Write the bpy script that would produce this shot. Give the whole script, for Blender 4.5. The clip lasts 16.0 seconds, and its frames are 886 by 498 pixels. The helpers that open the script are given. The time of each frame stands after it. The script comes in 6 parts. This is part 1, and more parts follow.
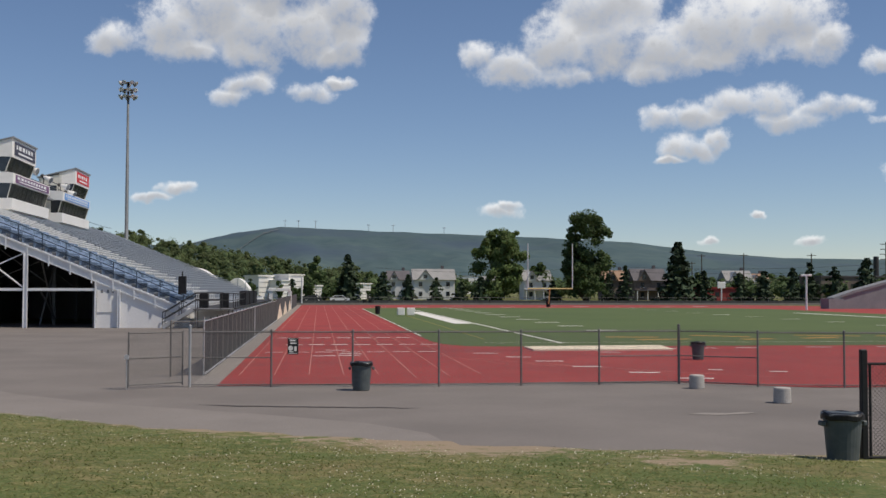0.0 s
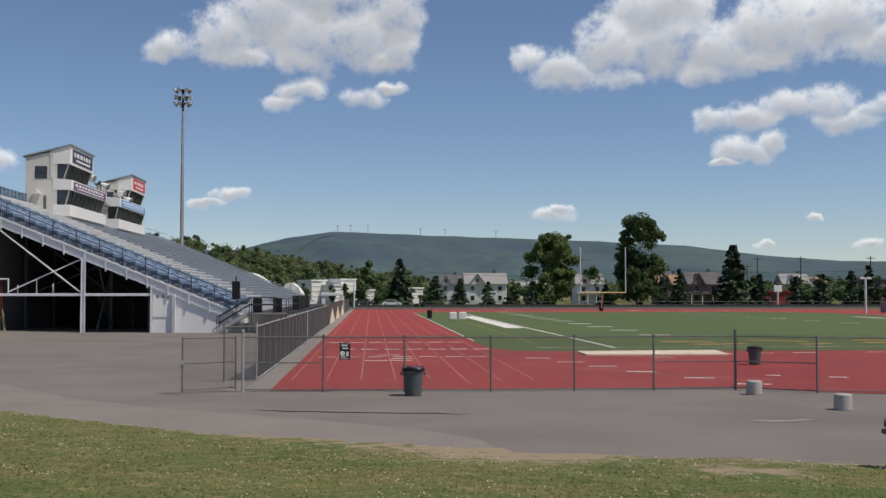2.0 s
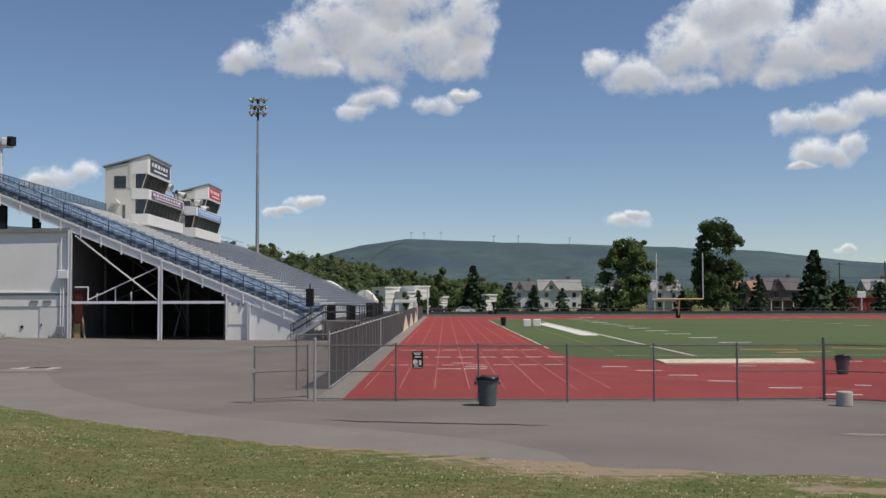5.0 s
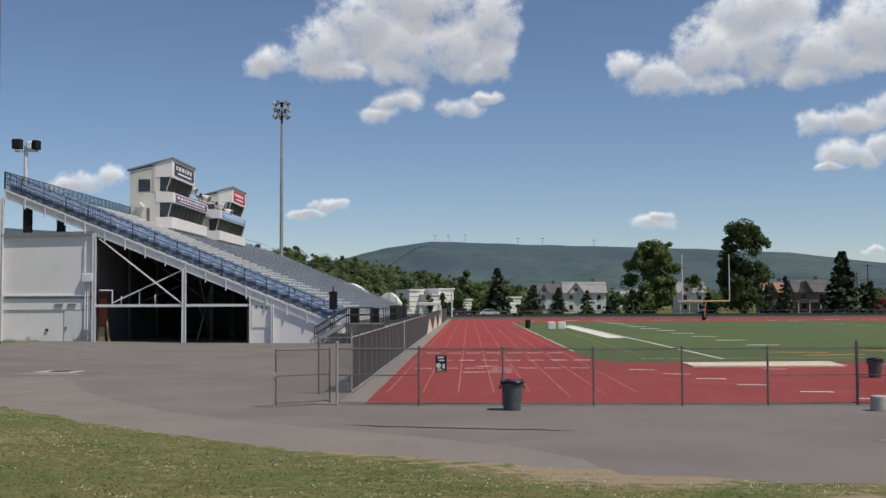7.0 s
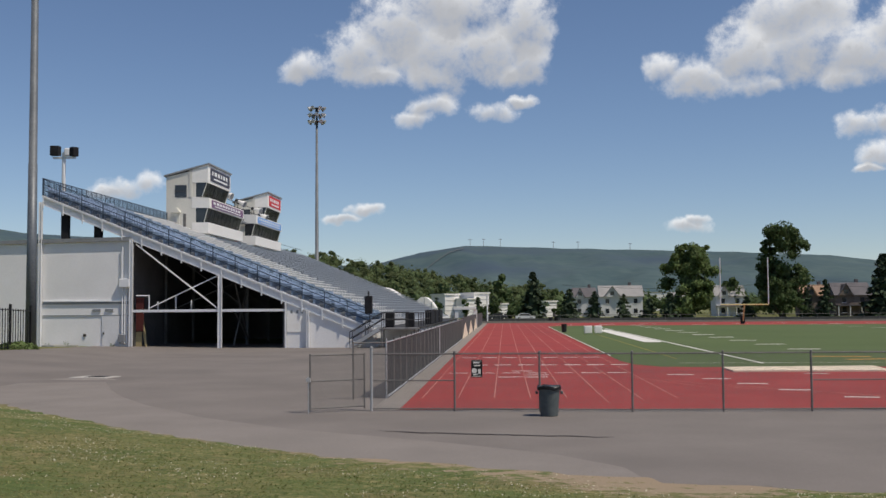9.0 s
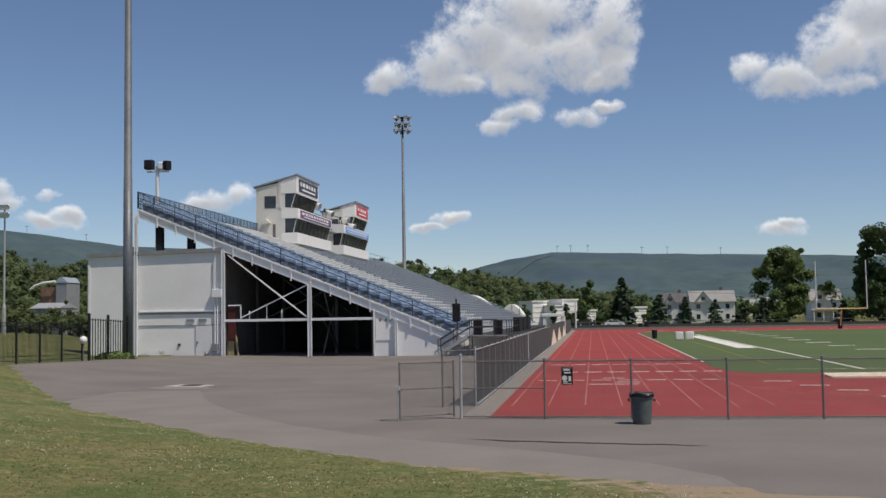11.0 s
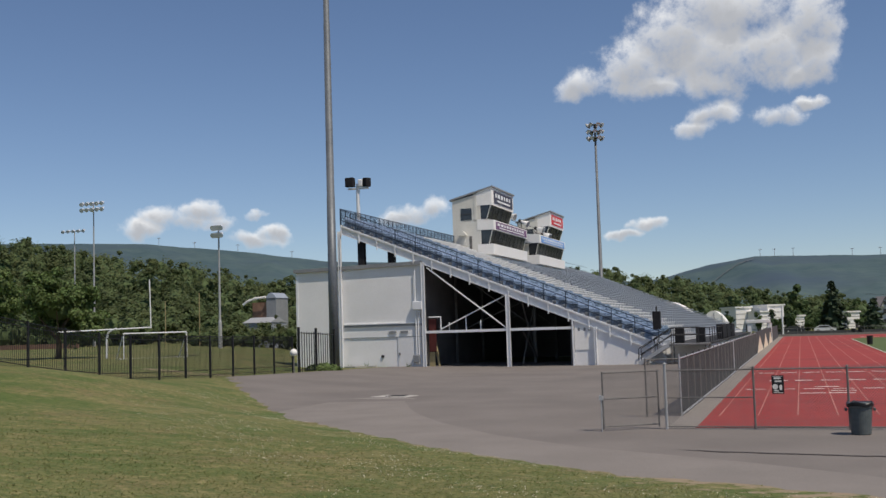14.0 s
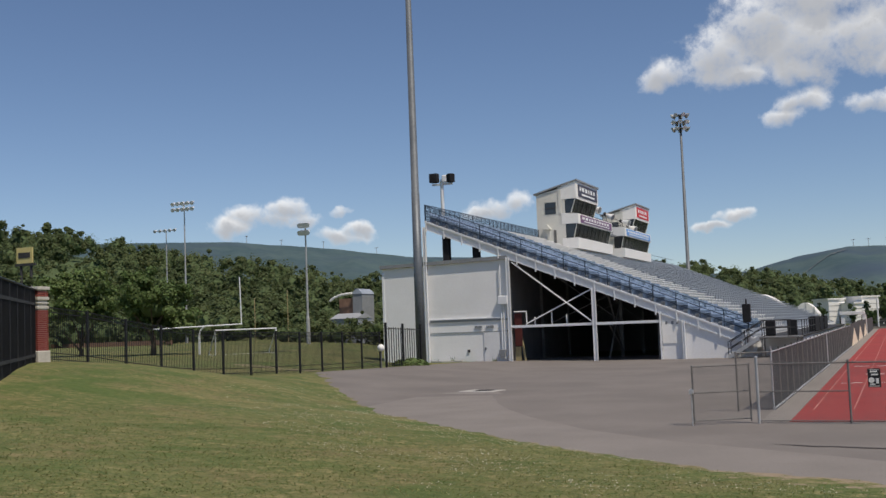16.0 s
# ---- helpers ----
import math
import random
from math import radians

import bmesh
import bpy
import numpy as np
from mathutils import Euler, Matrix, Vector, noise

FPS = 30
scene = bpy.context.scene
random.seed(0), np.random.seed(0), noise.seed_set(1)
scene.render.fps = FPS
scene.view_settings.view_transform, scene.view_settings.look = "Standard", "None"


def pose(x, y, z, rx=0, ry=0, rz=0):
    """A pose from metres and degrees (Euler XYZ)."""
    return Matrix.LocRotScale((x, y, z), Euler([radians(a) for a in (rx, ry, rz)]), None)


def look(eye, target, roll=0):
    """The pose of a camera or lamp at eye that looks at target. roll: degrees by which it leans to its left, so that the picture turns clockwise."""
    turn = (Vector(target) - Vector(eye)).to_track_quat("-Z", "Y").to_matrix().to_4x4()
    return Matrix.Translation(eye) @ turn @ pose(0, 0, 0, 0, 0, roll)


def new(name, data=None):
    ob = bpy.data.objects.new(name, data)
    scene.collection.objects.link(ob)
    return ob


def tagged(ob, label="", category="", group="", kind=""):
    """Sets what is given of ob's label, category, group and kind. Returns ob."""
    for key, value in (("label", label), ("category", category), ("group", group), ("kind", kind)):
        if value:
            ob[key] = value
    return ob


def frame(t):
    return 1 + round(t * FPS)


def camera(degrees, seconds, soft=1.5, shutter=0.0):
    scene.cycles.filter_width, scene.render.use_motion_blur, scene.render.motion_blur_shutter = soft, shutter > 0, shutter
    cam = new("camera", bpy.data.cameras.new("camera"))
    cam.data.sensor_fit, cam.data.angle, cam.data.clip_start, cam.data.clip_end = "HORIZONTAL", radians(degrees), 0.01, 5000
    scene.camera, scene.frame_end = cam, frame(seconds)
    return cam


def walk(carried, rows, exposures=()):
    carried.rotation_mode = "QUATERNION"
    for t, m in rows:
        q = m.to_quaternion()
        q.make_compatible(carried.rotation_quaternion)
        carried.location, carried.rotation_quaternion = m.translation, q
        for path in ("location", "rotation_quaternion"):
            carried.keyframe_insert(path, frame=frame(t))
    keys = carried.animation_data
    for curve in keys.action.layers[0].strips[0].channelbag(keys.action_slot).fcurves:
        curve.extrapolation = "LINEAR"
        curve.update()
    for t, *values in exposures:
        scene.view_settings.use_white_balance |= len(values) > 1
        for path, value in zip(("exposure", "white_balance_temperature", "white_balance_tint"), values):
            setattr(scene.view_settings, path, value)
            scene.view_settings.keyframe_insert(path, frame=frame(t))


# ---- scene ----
cam = camera(44.676, 16.0, soft=1.5)
ROWS = [
    (0.0, -0.049, -1.022, 2.990, 92.113, -0.119, -6.553),
    (0.5, -0.040, -0.953, 2.988, 92.184, -0.067, -5.814),
    (1.0, -0.034, -0.854, 2.992, 92.237, -0.053, -5.129),
    (1.5, -0.025, -0.970, 3.009, 92.288, 0.016, -4.467),
    (2.0, -0.024, -0.853, 3.012, 92.328, 0.005, -3.792),
    (2.5, -0.023, -0.751, 3.018, 92.379, 0.071, -3.062),
    (3.0, -0.020, -0.604, 3.020, 92.434, 0.126, -2.314),
    (3.5, -0.012, -0.523, 3.027, 92.528, 0.134, -1.617),
    (4.0, -0.008, -0.386, 3.027, 92.595, 0.112, -0.940),
    (6.5, 0.005, 0.205, 3.032, 92.806, 0.241, 1.110),
    (7.0, 0.011, 0.347, 3.030, 92.834, 0.240, 1.392),
    (7.5, 0.004, 0.383, 3.032, 92.871, 0.253, 1.721),
    (8.0, 0.006, 0.472, 3.032, 92.932, 0.270, 2.145),
    (10.5, -0.015, 0.982, 3.028, 93.378, 0.790, 6.357),
    (11.0, -0.042, 0.920, 3.025, 93.520, 0.926, 7.916),
    (11.5, -0.054, 0.909, 3.031, 93.657, 1.106, 9.622),
    (12.0, -0.074, 0.880, 3.029, 93.815, 1.304, 11.390),
    (12.5, -0.086, 0.838, 3.033, 93.973, 1.485, 13.223),
    (13.0, -0.089, 0.816, 3.034, 94.118, 1.603, 15.057),
    (13.5, -0.110, 0.826, 3.032, 94.217, 1.708, 16.749),
    (14.0, -0.123, 0.809, 3.038, 94.278, 1.804, 18.339),
    (14.5, -0.119, 0.777, 3.035, 94.320, 1.930, 19.762),
    (15.0, -0.155, 0.783, 3.043, 94.310, 2.031, 20.988),
    (15.5, -0.173, 0.760, 3.054, 94.256, 2.151, 22.003),
    (16.0, -0.137, 0.611, 3.049, 94.154, 2.215, 22.829),
]
walk(cam, [(t, pose(x, y, z, rx, ry, rz)) for t, x, y, z, rx, ry, rz in ROWS])

# ---- world, sun ----
SUN_AZ, SUN_EL = 117.0, 60.0        # degrees from +y towards +x, degrees up
world = bpy.data.worlds.new("world")
scene.world = world
world.use_nodes = True
wt = world.node_tree
wt.nodes.clear()


def wnode(kind):
    return wt.nodes.new(kind)


def wmath(op, a, b=None, c=None):
    n = wnode("ShaderNodeMath")
    n.operation = op
    for i, v in enumerate((a, b, c)):
        if v is None:
            continue
        if isinstance(v, (int, float)):
            n.inputs[i].default_value = v
        else:
            wt.links.new(v, n.inputs[i])
    return n.outputs[0]


sky = wnode("ShaderNodeTexSky")
sky.sky_type, sky.sun_disc = "NISHITA", False
sky.sun_elevation, sky.sun_rotation = radians(SUN_EL), radians(SUN_AZ)
sky.air_density, sky.dust_density, sky.ozone_density, sky.altitude = 1.0, 0.0, 1.6, 1200.0
coord = wnode("ShaderNodeTexCoord")
warp = wnode("ShaderNodeTexNoise")
warp.inputs["Scale"].default_value, warp.inputs["Detail"].default_value = 42.0, 9.0
warp.inputs["Roughness"].default_value = 0.64
wt.links.new(coord.outputs["Generated"], warp.inputs["Vector"])
wide = wnode("ShaderNodeTexNoise")
wide.inputs["Scale"].default_value, wide.inputs["Detail"].default_value = 9.0, 3.0
wt.links.new(coord.outputs["Generated"], wide.inputs["Vector"])
xyz = wnode("ShaderNodeSeparateXYZ")
wt.links.new(coord.outputs["Generated"], xyz.inputs[0])
azim = wmath("MULTIPLY", wmath("ARCTAN2", xyz.outputs[0], xyz.outputs[1]), 57.2958)
elev = wmath("MULTIPLY", wmath("ARCSINE", xyz.outputs[2]), 57.2958)
fine = wnode("ShaderNodeTexNoise")
fine.inputs["Scale"].default_value, fine.inputs["Detail"].default_value = 26.0, 5.0
wt.links.new(coord.outputs["Generated"], fine.inputs["Vector"])
push = wnode("ShaderNodeSeparateXYZ")
wt.links.new(fine.outputs["Color"], push.inputs[0])
sway = wnode("ShaderNodeSeparateXYZ")
wt.links.new(wide.outputs["Color"], sway.inputs[0])
for axis in (0, 1):
    shove = wmath("ADD", wmath("MULTIPLY", wmath("SUBTRACT", push.outputs[axis], 0.5), 2.6), wmath("MULTIPLY", wmath("SUBTRACT", sway.outputs[axis], 0.5), 0.8))
    if axis == 0:
        azim = wmath("ADD", azim, shove)
    else:
        elev = wmath("ADD", elev, wmath("MULTIPLY", shove, 0.6))
# clouds: puffs by azimuth, elevation, half width, half height, in degrees
BIG_CLOUD = (
    (-10.55, 12.60, 1.65, 0.90), (-7.51, 13.38, 2.01, 1.80), (-5.66, 14.81, 2.56, 2.17), (-3.55, 13.75, 2.93, 2.32),
    (-2.60, 15.89, 4.03, 1.88), (-0.83, 13.67, 2.56, 2.17), (1.16, 15.17, 2.12, 2.62), (1.50, 13.06, 1.54, 1.42),
    (-4.18, 12.31, 1.46, 0.94), (0.44, 12.46, 1.32, 0.82), (-6.91, 12.29, 2.20, 0.60),
)
SMALL_CLOUDS = (
    (-3.75, 10.68, 1.32, 0.82), (-4.52, 9.90, 1.10, 0.60), (-0.44, 10.36, 1.90, 0.68), (1.51, 10.84, 1.10, 0.34),
    (-8.46, 4.70, 0.95, 0.34), (-7.31, 5.13, 1.02, 0.45), (9.71, 4.10, 1.54, 0.49), (10.28, 4.39, 0.81, 0.38),
    (-19.43, 6.07, 2.20, 0.75), (-20.63, 5.88, 1.46, 0.49), (-18.43, 6.26, 1.10, 0.68),
)
EAST_CLOUD = (
    (8.62, 12.26, 1.28, 0.82), (10.28, 11.69, 2.20, 1.20), (12.82, 12.99, 2.20, 1.88), (13.11, 11.45, 1.83, 0.75),
    (15.48, 13.33, 3.29, 2.17), (15.20, 14.75, 2.93, 1.50), (18.38, 12.63, 2.93, 1.95), (21.22, 13.45, 3.66, 2.25),
    (17.50, 11.30, 1.68, 0.68), (20.36, 11.88, 2.20, 0.75), (23.98, 13.80, 2.93, 1.88), (25.04, 12.27, 2.75, 0.98),
    (26.25, 12.62, 1.24, 0.98),
)
LOW_EAST_CLOUD = (
    (18.35, 8.86, 1.28, 0.68), (20.05, 8.99, 1.83, 0.82), (21.74, 9.63, 1.83, 0.98), (23.39, 9.60, 1.65, 0.98),
    (24.19, 8.72, 2.20, 0.75), (26.20, 9.11, 1.76, 0.68), (19.47, 7.38, 1.76, 0.82), (18.47, 6.68, 1.10, 0.30),
    (20.83, 7.67, 0.81, 0.68), (20.27, 2.49, 0.73, 0.22), (25.19, 2.49, 0.81, 0.26), (22.92, 3.83, 0.55, 0.19),
)
WEST_CLOUDS = (
    (-33.67, 5.71, 1.46, 0.53), (-32.21, 6.21, 1.83, 0.75), (-30.75, 6.52, 1.32, 0.68), (-30.12, 5.91, 1.54, 0.56),
    (-27.98, 5.15, 1.54, 0.56), (-27.31, 5.46, 0.88, 0.41), (-27.95, 6.34, 0.92, 0.22),
)
FAR_EAST = ((29.31, 8.48, 1.54, 0.36), (29.54, 5.97, 1.02, 0.86), (28.94, 11.25, 1.54, 0.57))
mask, low = None, None
for a0, e0, w0, h0 in BIG_CLOUD + SMALL_CLOUDS + EAST_CLOUD + LOW_EAST_CLOUD + WEST_CLOUDS + FAR_EAST:
    da = wmath("DIVIDE", wmath("SUBTRACT", azim, a0), w0)
    de = wmath("DIVIDE", wmath("SUBTRACT", elev, e0), h0)
    m = wmath("SUBTRACT", 1.0, wmath("ADD", wmath("MULTIPLY", da, da), wmath("MULTIPLY", de, de)))
    g = wmath("ADD", m, wmath("MULTIPLY", de, -0.85))
    mask = m if mask is None else wmath("SMOOTH_MAX", mask, m, 0.25)
    low = g if low is None else wmath("MAXIMUM", low, g)
mask = wmath("MAXIMUM", mask, -1.5)
puff = wmath("SUBTRACT", warp.outputs["Fac"], 0.5)
dens = wmath("ADD", mask, wmath("MULTIPLY", puff, 2.9))
ramp = wnode("ShaderNodeMapRange")
ramp.interpolation_type = "SMOOTHSTEP"
ramp.inputs["From Min"].default_value, ramp.inputs["From Max"].default_value = -0.16, 1.20
wt.links.new(dens, ramp.inputs["Value"])
under = wnode("ShaderNodeMapRange")
under.interpolation_type = "SMOOTHSTEP"
under.inputs["From Min"].default_value, under.inputs["From Max"].default_value = 0.15, 1.35
wt.links.new(wmath("ADD", low, wmath("MULTIPLY", puff, 1.6)), under.inputs["Value"])
tone = wnode("ShaderNodeMixRGB")
tone.inputs[1].default_value, tone.inputs[2].default_value = (12.0, 12.0, 12.0, 1), (6.0, 6.15, 6.5, 1)
wt.links.new(under.outputs[0], tone.inputs[0])
deep = wnode("ShaderNodeMixRGB")
deep.blend_type = "MULTIPLY"
deep.inputs[0].default_value, deep.inputs[2].default_value = 1.0, (0.965, 0.99, 1.085, 1)
wt.links.new(sky.outputs[0], deep.inputs[1])
mix = wnode("ShaderNodeMixRGB")
wt.links.new(wmath("MULTIPLY", ramp.outputs[0], 0.95), mix.inputs[0])
wt.links.new(deep.outputs[0], mix.inputs[1])
wt.links.new(tone.outputs[0], mix.inputs[2])
back = wnode("ShaderNodeBackground")
back.inputs["Strength"].default_value = 0.079
wt.links.new(mix.outputs[0], back.inputs[0])
wt.links.new(back.outputs[0], wnode("ShaderNodeOutputWorld").inputs[0])

sun = new("sun", bpy.data.lights.new("sun", "SUN"))
sun.data.energy, sun.data.angle, sun.data.color = 3.7, radians(0.55), (1.0, 0.90, 0.78)
ca = math.cos(radians(SUN_EL))
sun_way = Vector((ca * math.sin(radians(SUN_AZ)), ca * math.cos(radians(SUN_AZ)), math.sin(radians(SUN_EL))))
sun.matrix_world = look(sun_way * 300, (0, 0, 0))


# ---- materials ----
def material(name, one, two, rough=0.8, metal=0.0, fine=14.0, coarse=0.7, bump=0.0, third=None, spread=0.0, spec=0.3):
    """Two tones mixed by fine grain and coarse blotches, world sized; third: a stain colour."""
    m = bpy.data.materials.new(name)
    m.use_nodes = True
    nt = m.node_tree
    bsdf = nt.nodes["Principled BSDF"]
    geo = nt.nodes.new("ShaderNodeNewGeometry")

    def noise_at(scale, detail=4.0):
        n = nt.nodes.new("ShaderNodeTexNoise")
        n.inputs["Scale"].default_value, n.inputs["Detail"].default_value = scale, detail
        nt.links.new(geo.outputs["Position"], n.inputs["Vector"])
        return n.outputs["Fac"]

    def math2(op, a, b):
        n = nt.nodes.new("ShaderNodeMath")
        n.operation = op
        for i, v in enumerate((a, b)):
            if isinstance(v, (int, float)):
                n.inputs[i].default_value = v
            else:
                nt.links.new(v, n.inputs[i])
        return n.outputs[0]

    def span(v, a, b):
        n = nt.nodes.new("ShaderNodeMapRange")
        n.inputs["From Min"].default_value, n.inputs["From Max"].default_value = a, b
        nt.links.new(v, n.inputs["Value"])
        return n.outputs[0]

    def blend(fac, a, b):
        n = nt.nodes.new("ShaderNodeMixRGB")
        nt.links.new(fac, n.inputs[0])
        for i, v in ((1, a), (2, b)):
            if isinstance(v, tuple):
                n.inputs[i].default_value = (*v, 1)
            else:
                nt.links.new(v, n.inputs[i])
        return n.outputs[0]

    f, c = noise_at(fine), noise_at(coarse)
    colour = blend(span(math2("ADD", math2("MULTIPLY", f, 0.5), math2("MULTIPLY", c, 0.5)), 0.36, 0.64), one, two)
    if third:
        colour = blend(span(noise_at(coarse * 0.37, 6.0), 0.5, 0.72), colour, third)
    if spread:
        hsv = nt.nodes.new("ShaderNodeHueSaturation")
        nt.links.new(colour, hsv.inputs["Color"])
        nt.links.new(math2("ADD", 1 - spread, math2("MULTIPLY", geo.outputs["Random Per Island"], 2 * spread)), hsv.inputs["Value"])
        nt.links.new(math2("ADD", 0.485, math2("MULTIPLY", geo.outputs["Random Per Island"], 0.03)), hsv.inputs["Hue"])
        colour = hsv.outputs[0]
    nt.links.new(colour, bsdf.inputs["Base Color"])
    bsdf.inputs["Roughness"].default_value, bsdf.inputs["Metallic"].default_value = rough, metal
    bsdf.inputs["Specular IOR Level"].default_value = spec
    if bump:
        b = nt.nodes.new("ShaderNodeBump")
        b.inputs["Strength"].default_value, b.inputs["Distance"].default_value = bump, 0.03
        nt.links.new(f, b.inputs["Height"])
        nt.links.new(b.outputs[0], bsdf.inputs["Normal"])
    return m


ASPHALT = material("asphalt", (0.168, 0.149, 0.134), (0.214, 0.191, 0.172), 0.9, fine=30, coarse=0.35, bump=0.25, third=(0.150, 0.134, 0.121))
OLD_SEAL = material("tar_seal", (0.045, 0.04, 0.038), (0.085, 0.075, 0.07), 0.8, fine=20, coarse=2)
CONCRETE = material("concrete", (0.40, 0.375, 0.34), (0.52, 0.49, 0.45), 0.9, fine=25, coarse=1.1, bump=0.2)
DUSTY = material("dusty_concrete", (0.225, 0.203, 0.182), (0.285, 0.258, 0.232), 0.95, fine=20, coarse=1.3)
TRACK = material("track_rubber", (0.285, 0.042, 0.038), (0.35, 0.060, 0.052), 0.85, fine=40, coarse=0.3, bump=0.2, third=(0.24, 0.046, 0.042))
TURF = material("turf", (0.078, 0.112, 0.038), (0.102, 0.138, 0.048), 0.95, fine=6, coarse=0.06, bump=0.2)
LINE = material("line_paint", (0.62, 0.60, 0.55), (0.78, 0.76, 0.71), 0.8, fine=9, coarse=1.5)
FAINT = material("worn_line_paint", (0.42, 0.15, 0.125), (0.54, 0.27, 0.22), 0.85, fine=6, coarse=0.8)
ORANGE = material("orange_paint", (0.48, 0.24, 0.05), (0.60, 0.33, 0.08), 0.85, fine=6, coarse=0.9)
GOLD_LINE = material("faded_yellow_paint", (0.22, 0.20, 0.05), (0.30, 0.25, 0.06), 0.9, fine=6, coarse=0.9)
SAND_COVER = material("cream_cover", (0.70, 0.58, 0.43), (0.82, 0.71, 0.55), 0.9, fine=8, coarse=0.8)
GALV = material("galvanised_steel", (0.125, 0.120, 0.112), (0.200, 0.192, 0.180), 0.55, 0.15, fine=20, coarse=2)
GALV_LIGHT = material("weathered_zinc", (0.36, 0.37, 0.37), (0.48, 0.48, 0.48), 0.55, 0.3, fine=12, coarse=1.5)
POLE_STEEL = material("pole_zinc", (0.115, 0.128, 0.142), (0.185, 0.198, 0.208), 0.5, 0.35, fine=7, coarse=0.5)
BLACK_STEEL = material("black_painted_steel", (0.012, 0.012, 0.013), (0.022, 0.022, 0.024), 0.5, fine=20, coarse=2)
BLACK_CLOTH = material("black_windscreen", (0.010, 0.010, 0.012), (0.022, 0.022, 0.025), 0.9, fine=5, coarse=0.6)
GREY_CLOTH = material("grey_windscreen", (0.060, 0.062, 0.062), (0.092, 0.094, 0.094), 0.9, fine=5, coarse=0.6)
WHITE_PAINT = material("white_painted_steel", (0.70, 0.71, 0.72), (0.80, 0.80, 0.80), 0.55, fine=8, coarse=0.8)
WALL_PAINT = material("painted_block", (0.76, 0.75, 0.73), (0.83, 0.82, 0.80), 0.85, fine=10, coarse=0.5, bump=0.1, third=(0.72, 0.71, 0.69))
LOW_WALL = material("grey_siding", (0.66, 0.66, 0.655), (0.74, 0.74, 0.73), 0.8, fine=8, coarse=0.5)
END_WALL = material("end_siding", (0.74, 0.735, 0.725), (0.81, 0.805, 0.795), 0.8, fine=8, coarse=0.5)
ROOF_GREY = material("grey_roof_edge", (0.20, 0.21, 0.22), (0.28, 0.29, 0.29), 0.7, fine=6, coarse=0.6)
BOOTH = material("cream_cladding", (0.62, 0.60, 0.53), (0.70, 0.68, 0.61), 0.7, fine=5, coarse=0.4)
BOOTH_WHITE = material("white_cladding", (0.80, 0.78, 0.73), (0.86, 0.84, 0.80), 0.6, fine=5, coarse=0.4)
GLASS_DARK = material("tinted_glass", (0.02, 0.022, 0.026), (0.035, 0.038, 0.042), 0.12, fine=2, coarse=0.5, spec=0.8)
DARK = material("dark_steel", (0.035, 0.034, 0.035), (0.06, 0.06, 0.06), 0.8, fine=6, coarse=0.7)
# block grey kept dark to carry the shade under the deck
BAY_SHADE = material("bay_shade_block", (0.13, 0.125, 0.12), (0.18, 0.17, 0.165), 0.9, fine=6, coarse=0.7)
SEAT_BLUE = material("blue_plastic", (0.155, 0.220, 0.305), (0.225, 0.295, 0.385), 0.45, fine=8, coarse=0.6, spread=0.42)
RAIL_BLUE = material("blue_painted_rail", (0.020, 0.032, 0.052), (0.034, 0.050, 0.076), 0.5, fine=9, coarse=1)
ALU = material("aluminium", (0.78, 0.78, 0.76), (0.86, 0.86, 0.84), 0.4, 0.0, fine=9, coarse=1)
ALU_WORN = material("worn_aluminium", (0.30, 0.31, 0.32), (0.40, 0.41, 0.42), 0.6, 0.1, fine=7, coarse=0.6)
ALU_DULL = material("dull_aluminium", (0.33, 0.37, 0.42), (0.42, 0.455, 0.50), 0.5, 0.2, fine=9, coarse=1)
DECK = material("deck_metal", (0.24, 0.265, 0.30), (0.31, 0.335, 0.37), 0.6, fine=6, coarse=0.6)
RED_SIGN = material("red_banner", (0.55, 0.03, 0.04), (0.65, 0.05, 0.06), 0.6, fine=6, coarse=1)
BLUE_SIGN = material("blue_banner", (0.14, 0.32, 0.66), (0.20, 0.40, 0.74), 0.6, fine=6, coarse=1)
PURPLE_SIGN = material("purple_banner", (0.16, 0.08, 0.16), (0.22, 0.11, 0.22), 0.6, fine=6, coarse=1)
OLD_ASPHALT = material("older_asphalt", (0.198, 0.177, 0.158), (0.246, 0.220, 0.198), 0.9, fine=30, coarse=0.5, bump=0.25)
NIGHT_SIGN = material("navy_banner", (0.05, 0.05, 0.075), (0.08, 0.08, 0.11), 0.6, fine=6, coarse=1)
BRICK = material("red_brick", (0.19, 0.045, 0.036), (0.28, 0.065, 0.052), 0.9, fine=12, coarse=2, spread=0.3)
STONE = material("cast_stone", (0.45, 0.42, 0.36), (0.56, 0.53, 0.46), 0.9, fine=12, coarse=1.5)
BIN_GREY = material("grey_green_plastic", (0.075, 0.090, 0.092), (0.108, 0.122, 0.122), 0.55, fine=9, coarse=2)
BAG = material("black_bin_bag", (0.008, 0.008, 0.009), (0.016, 0.016, 0.017), 0.35, fine=9, coarse=4, bump=0.4)
YELLOW = material("yellow_paint", (0.58, 0.47, 0.18), (0.66, 0.55, 0.24), 0.5, fine=6, coarse=1)
BARK = material("bark", (0.06, 0.045, 0.03), (0.10, 0.075, 0.05), 0.95, fine=12, coarse=1.5)
LEAF = material("broad_leaves", (0.085, 0.132, 0.038), (0.150, 0.200, 0.066), 0.7, fine=0.6, coarse=0.2, spread=0.35)
LEAF_DARK = material("dark_leaves", (0.058, 0.092, 0.032), (0.092, 0.132, 0.045), 0.75, fine=1.0, coarse=0.2, spread=0.35)
NEEDLE = material("spruce_needles", (0.030, 0.050, 0.026), (0.052, 0.076, 0.038), 0.8, fine=2.0, coarse=0.3, spread=0.3)
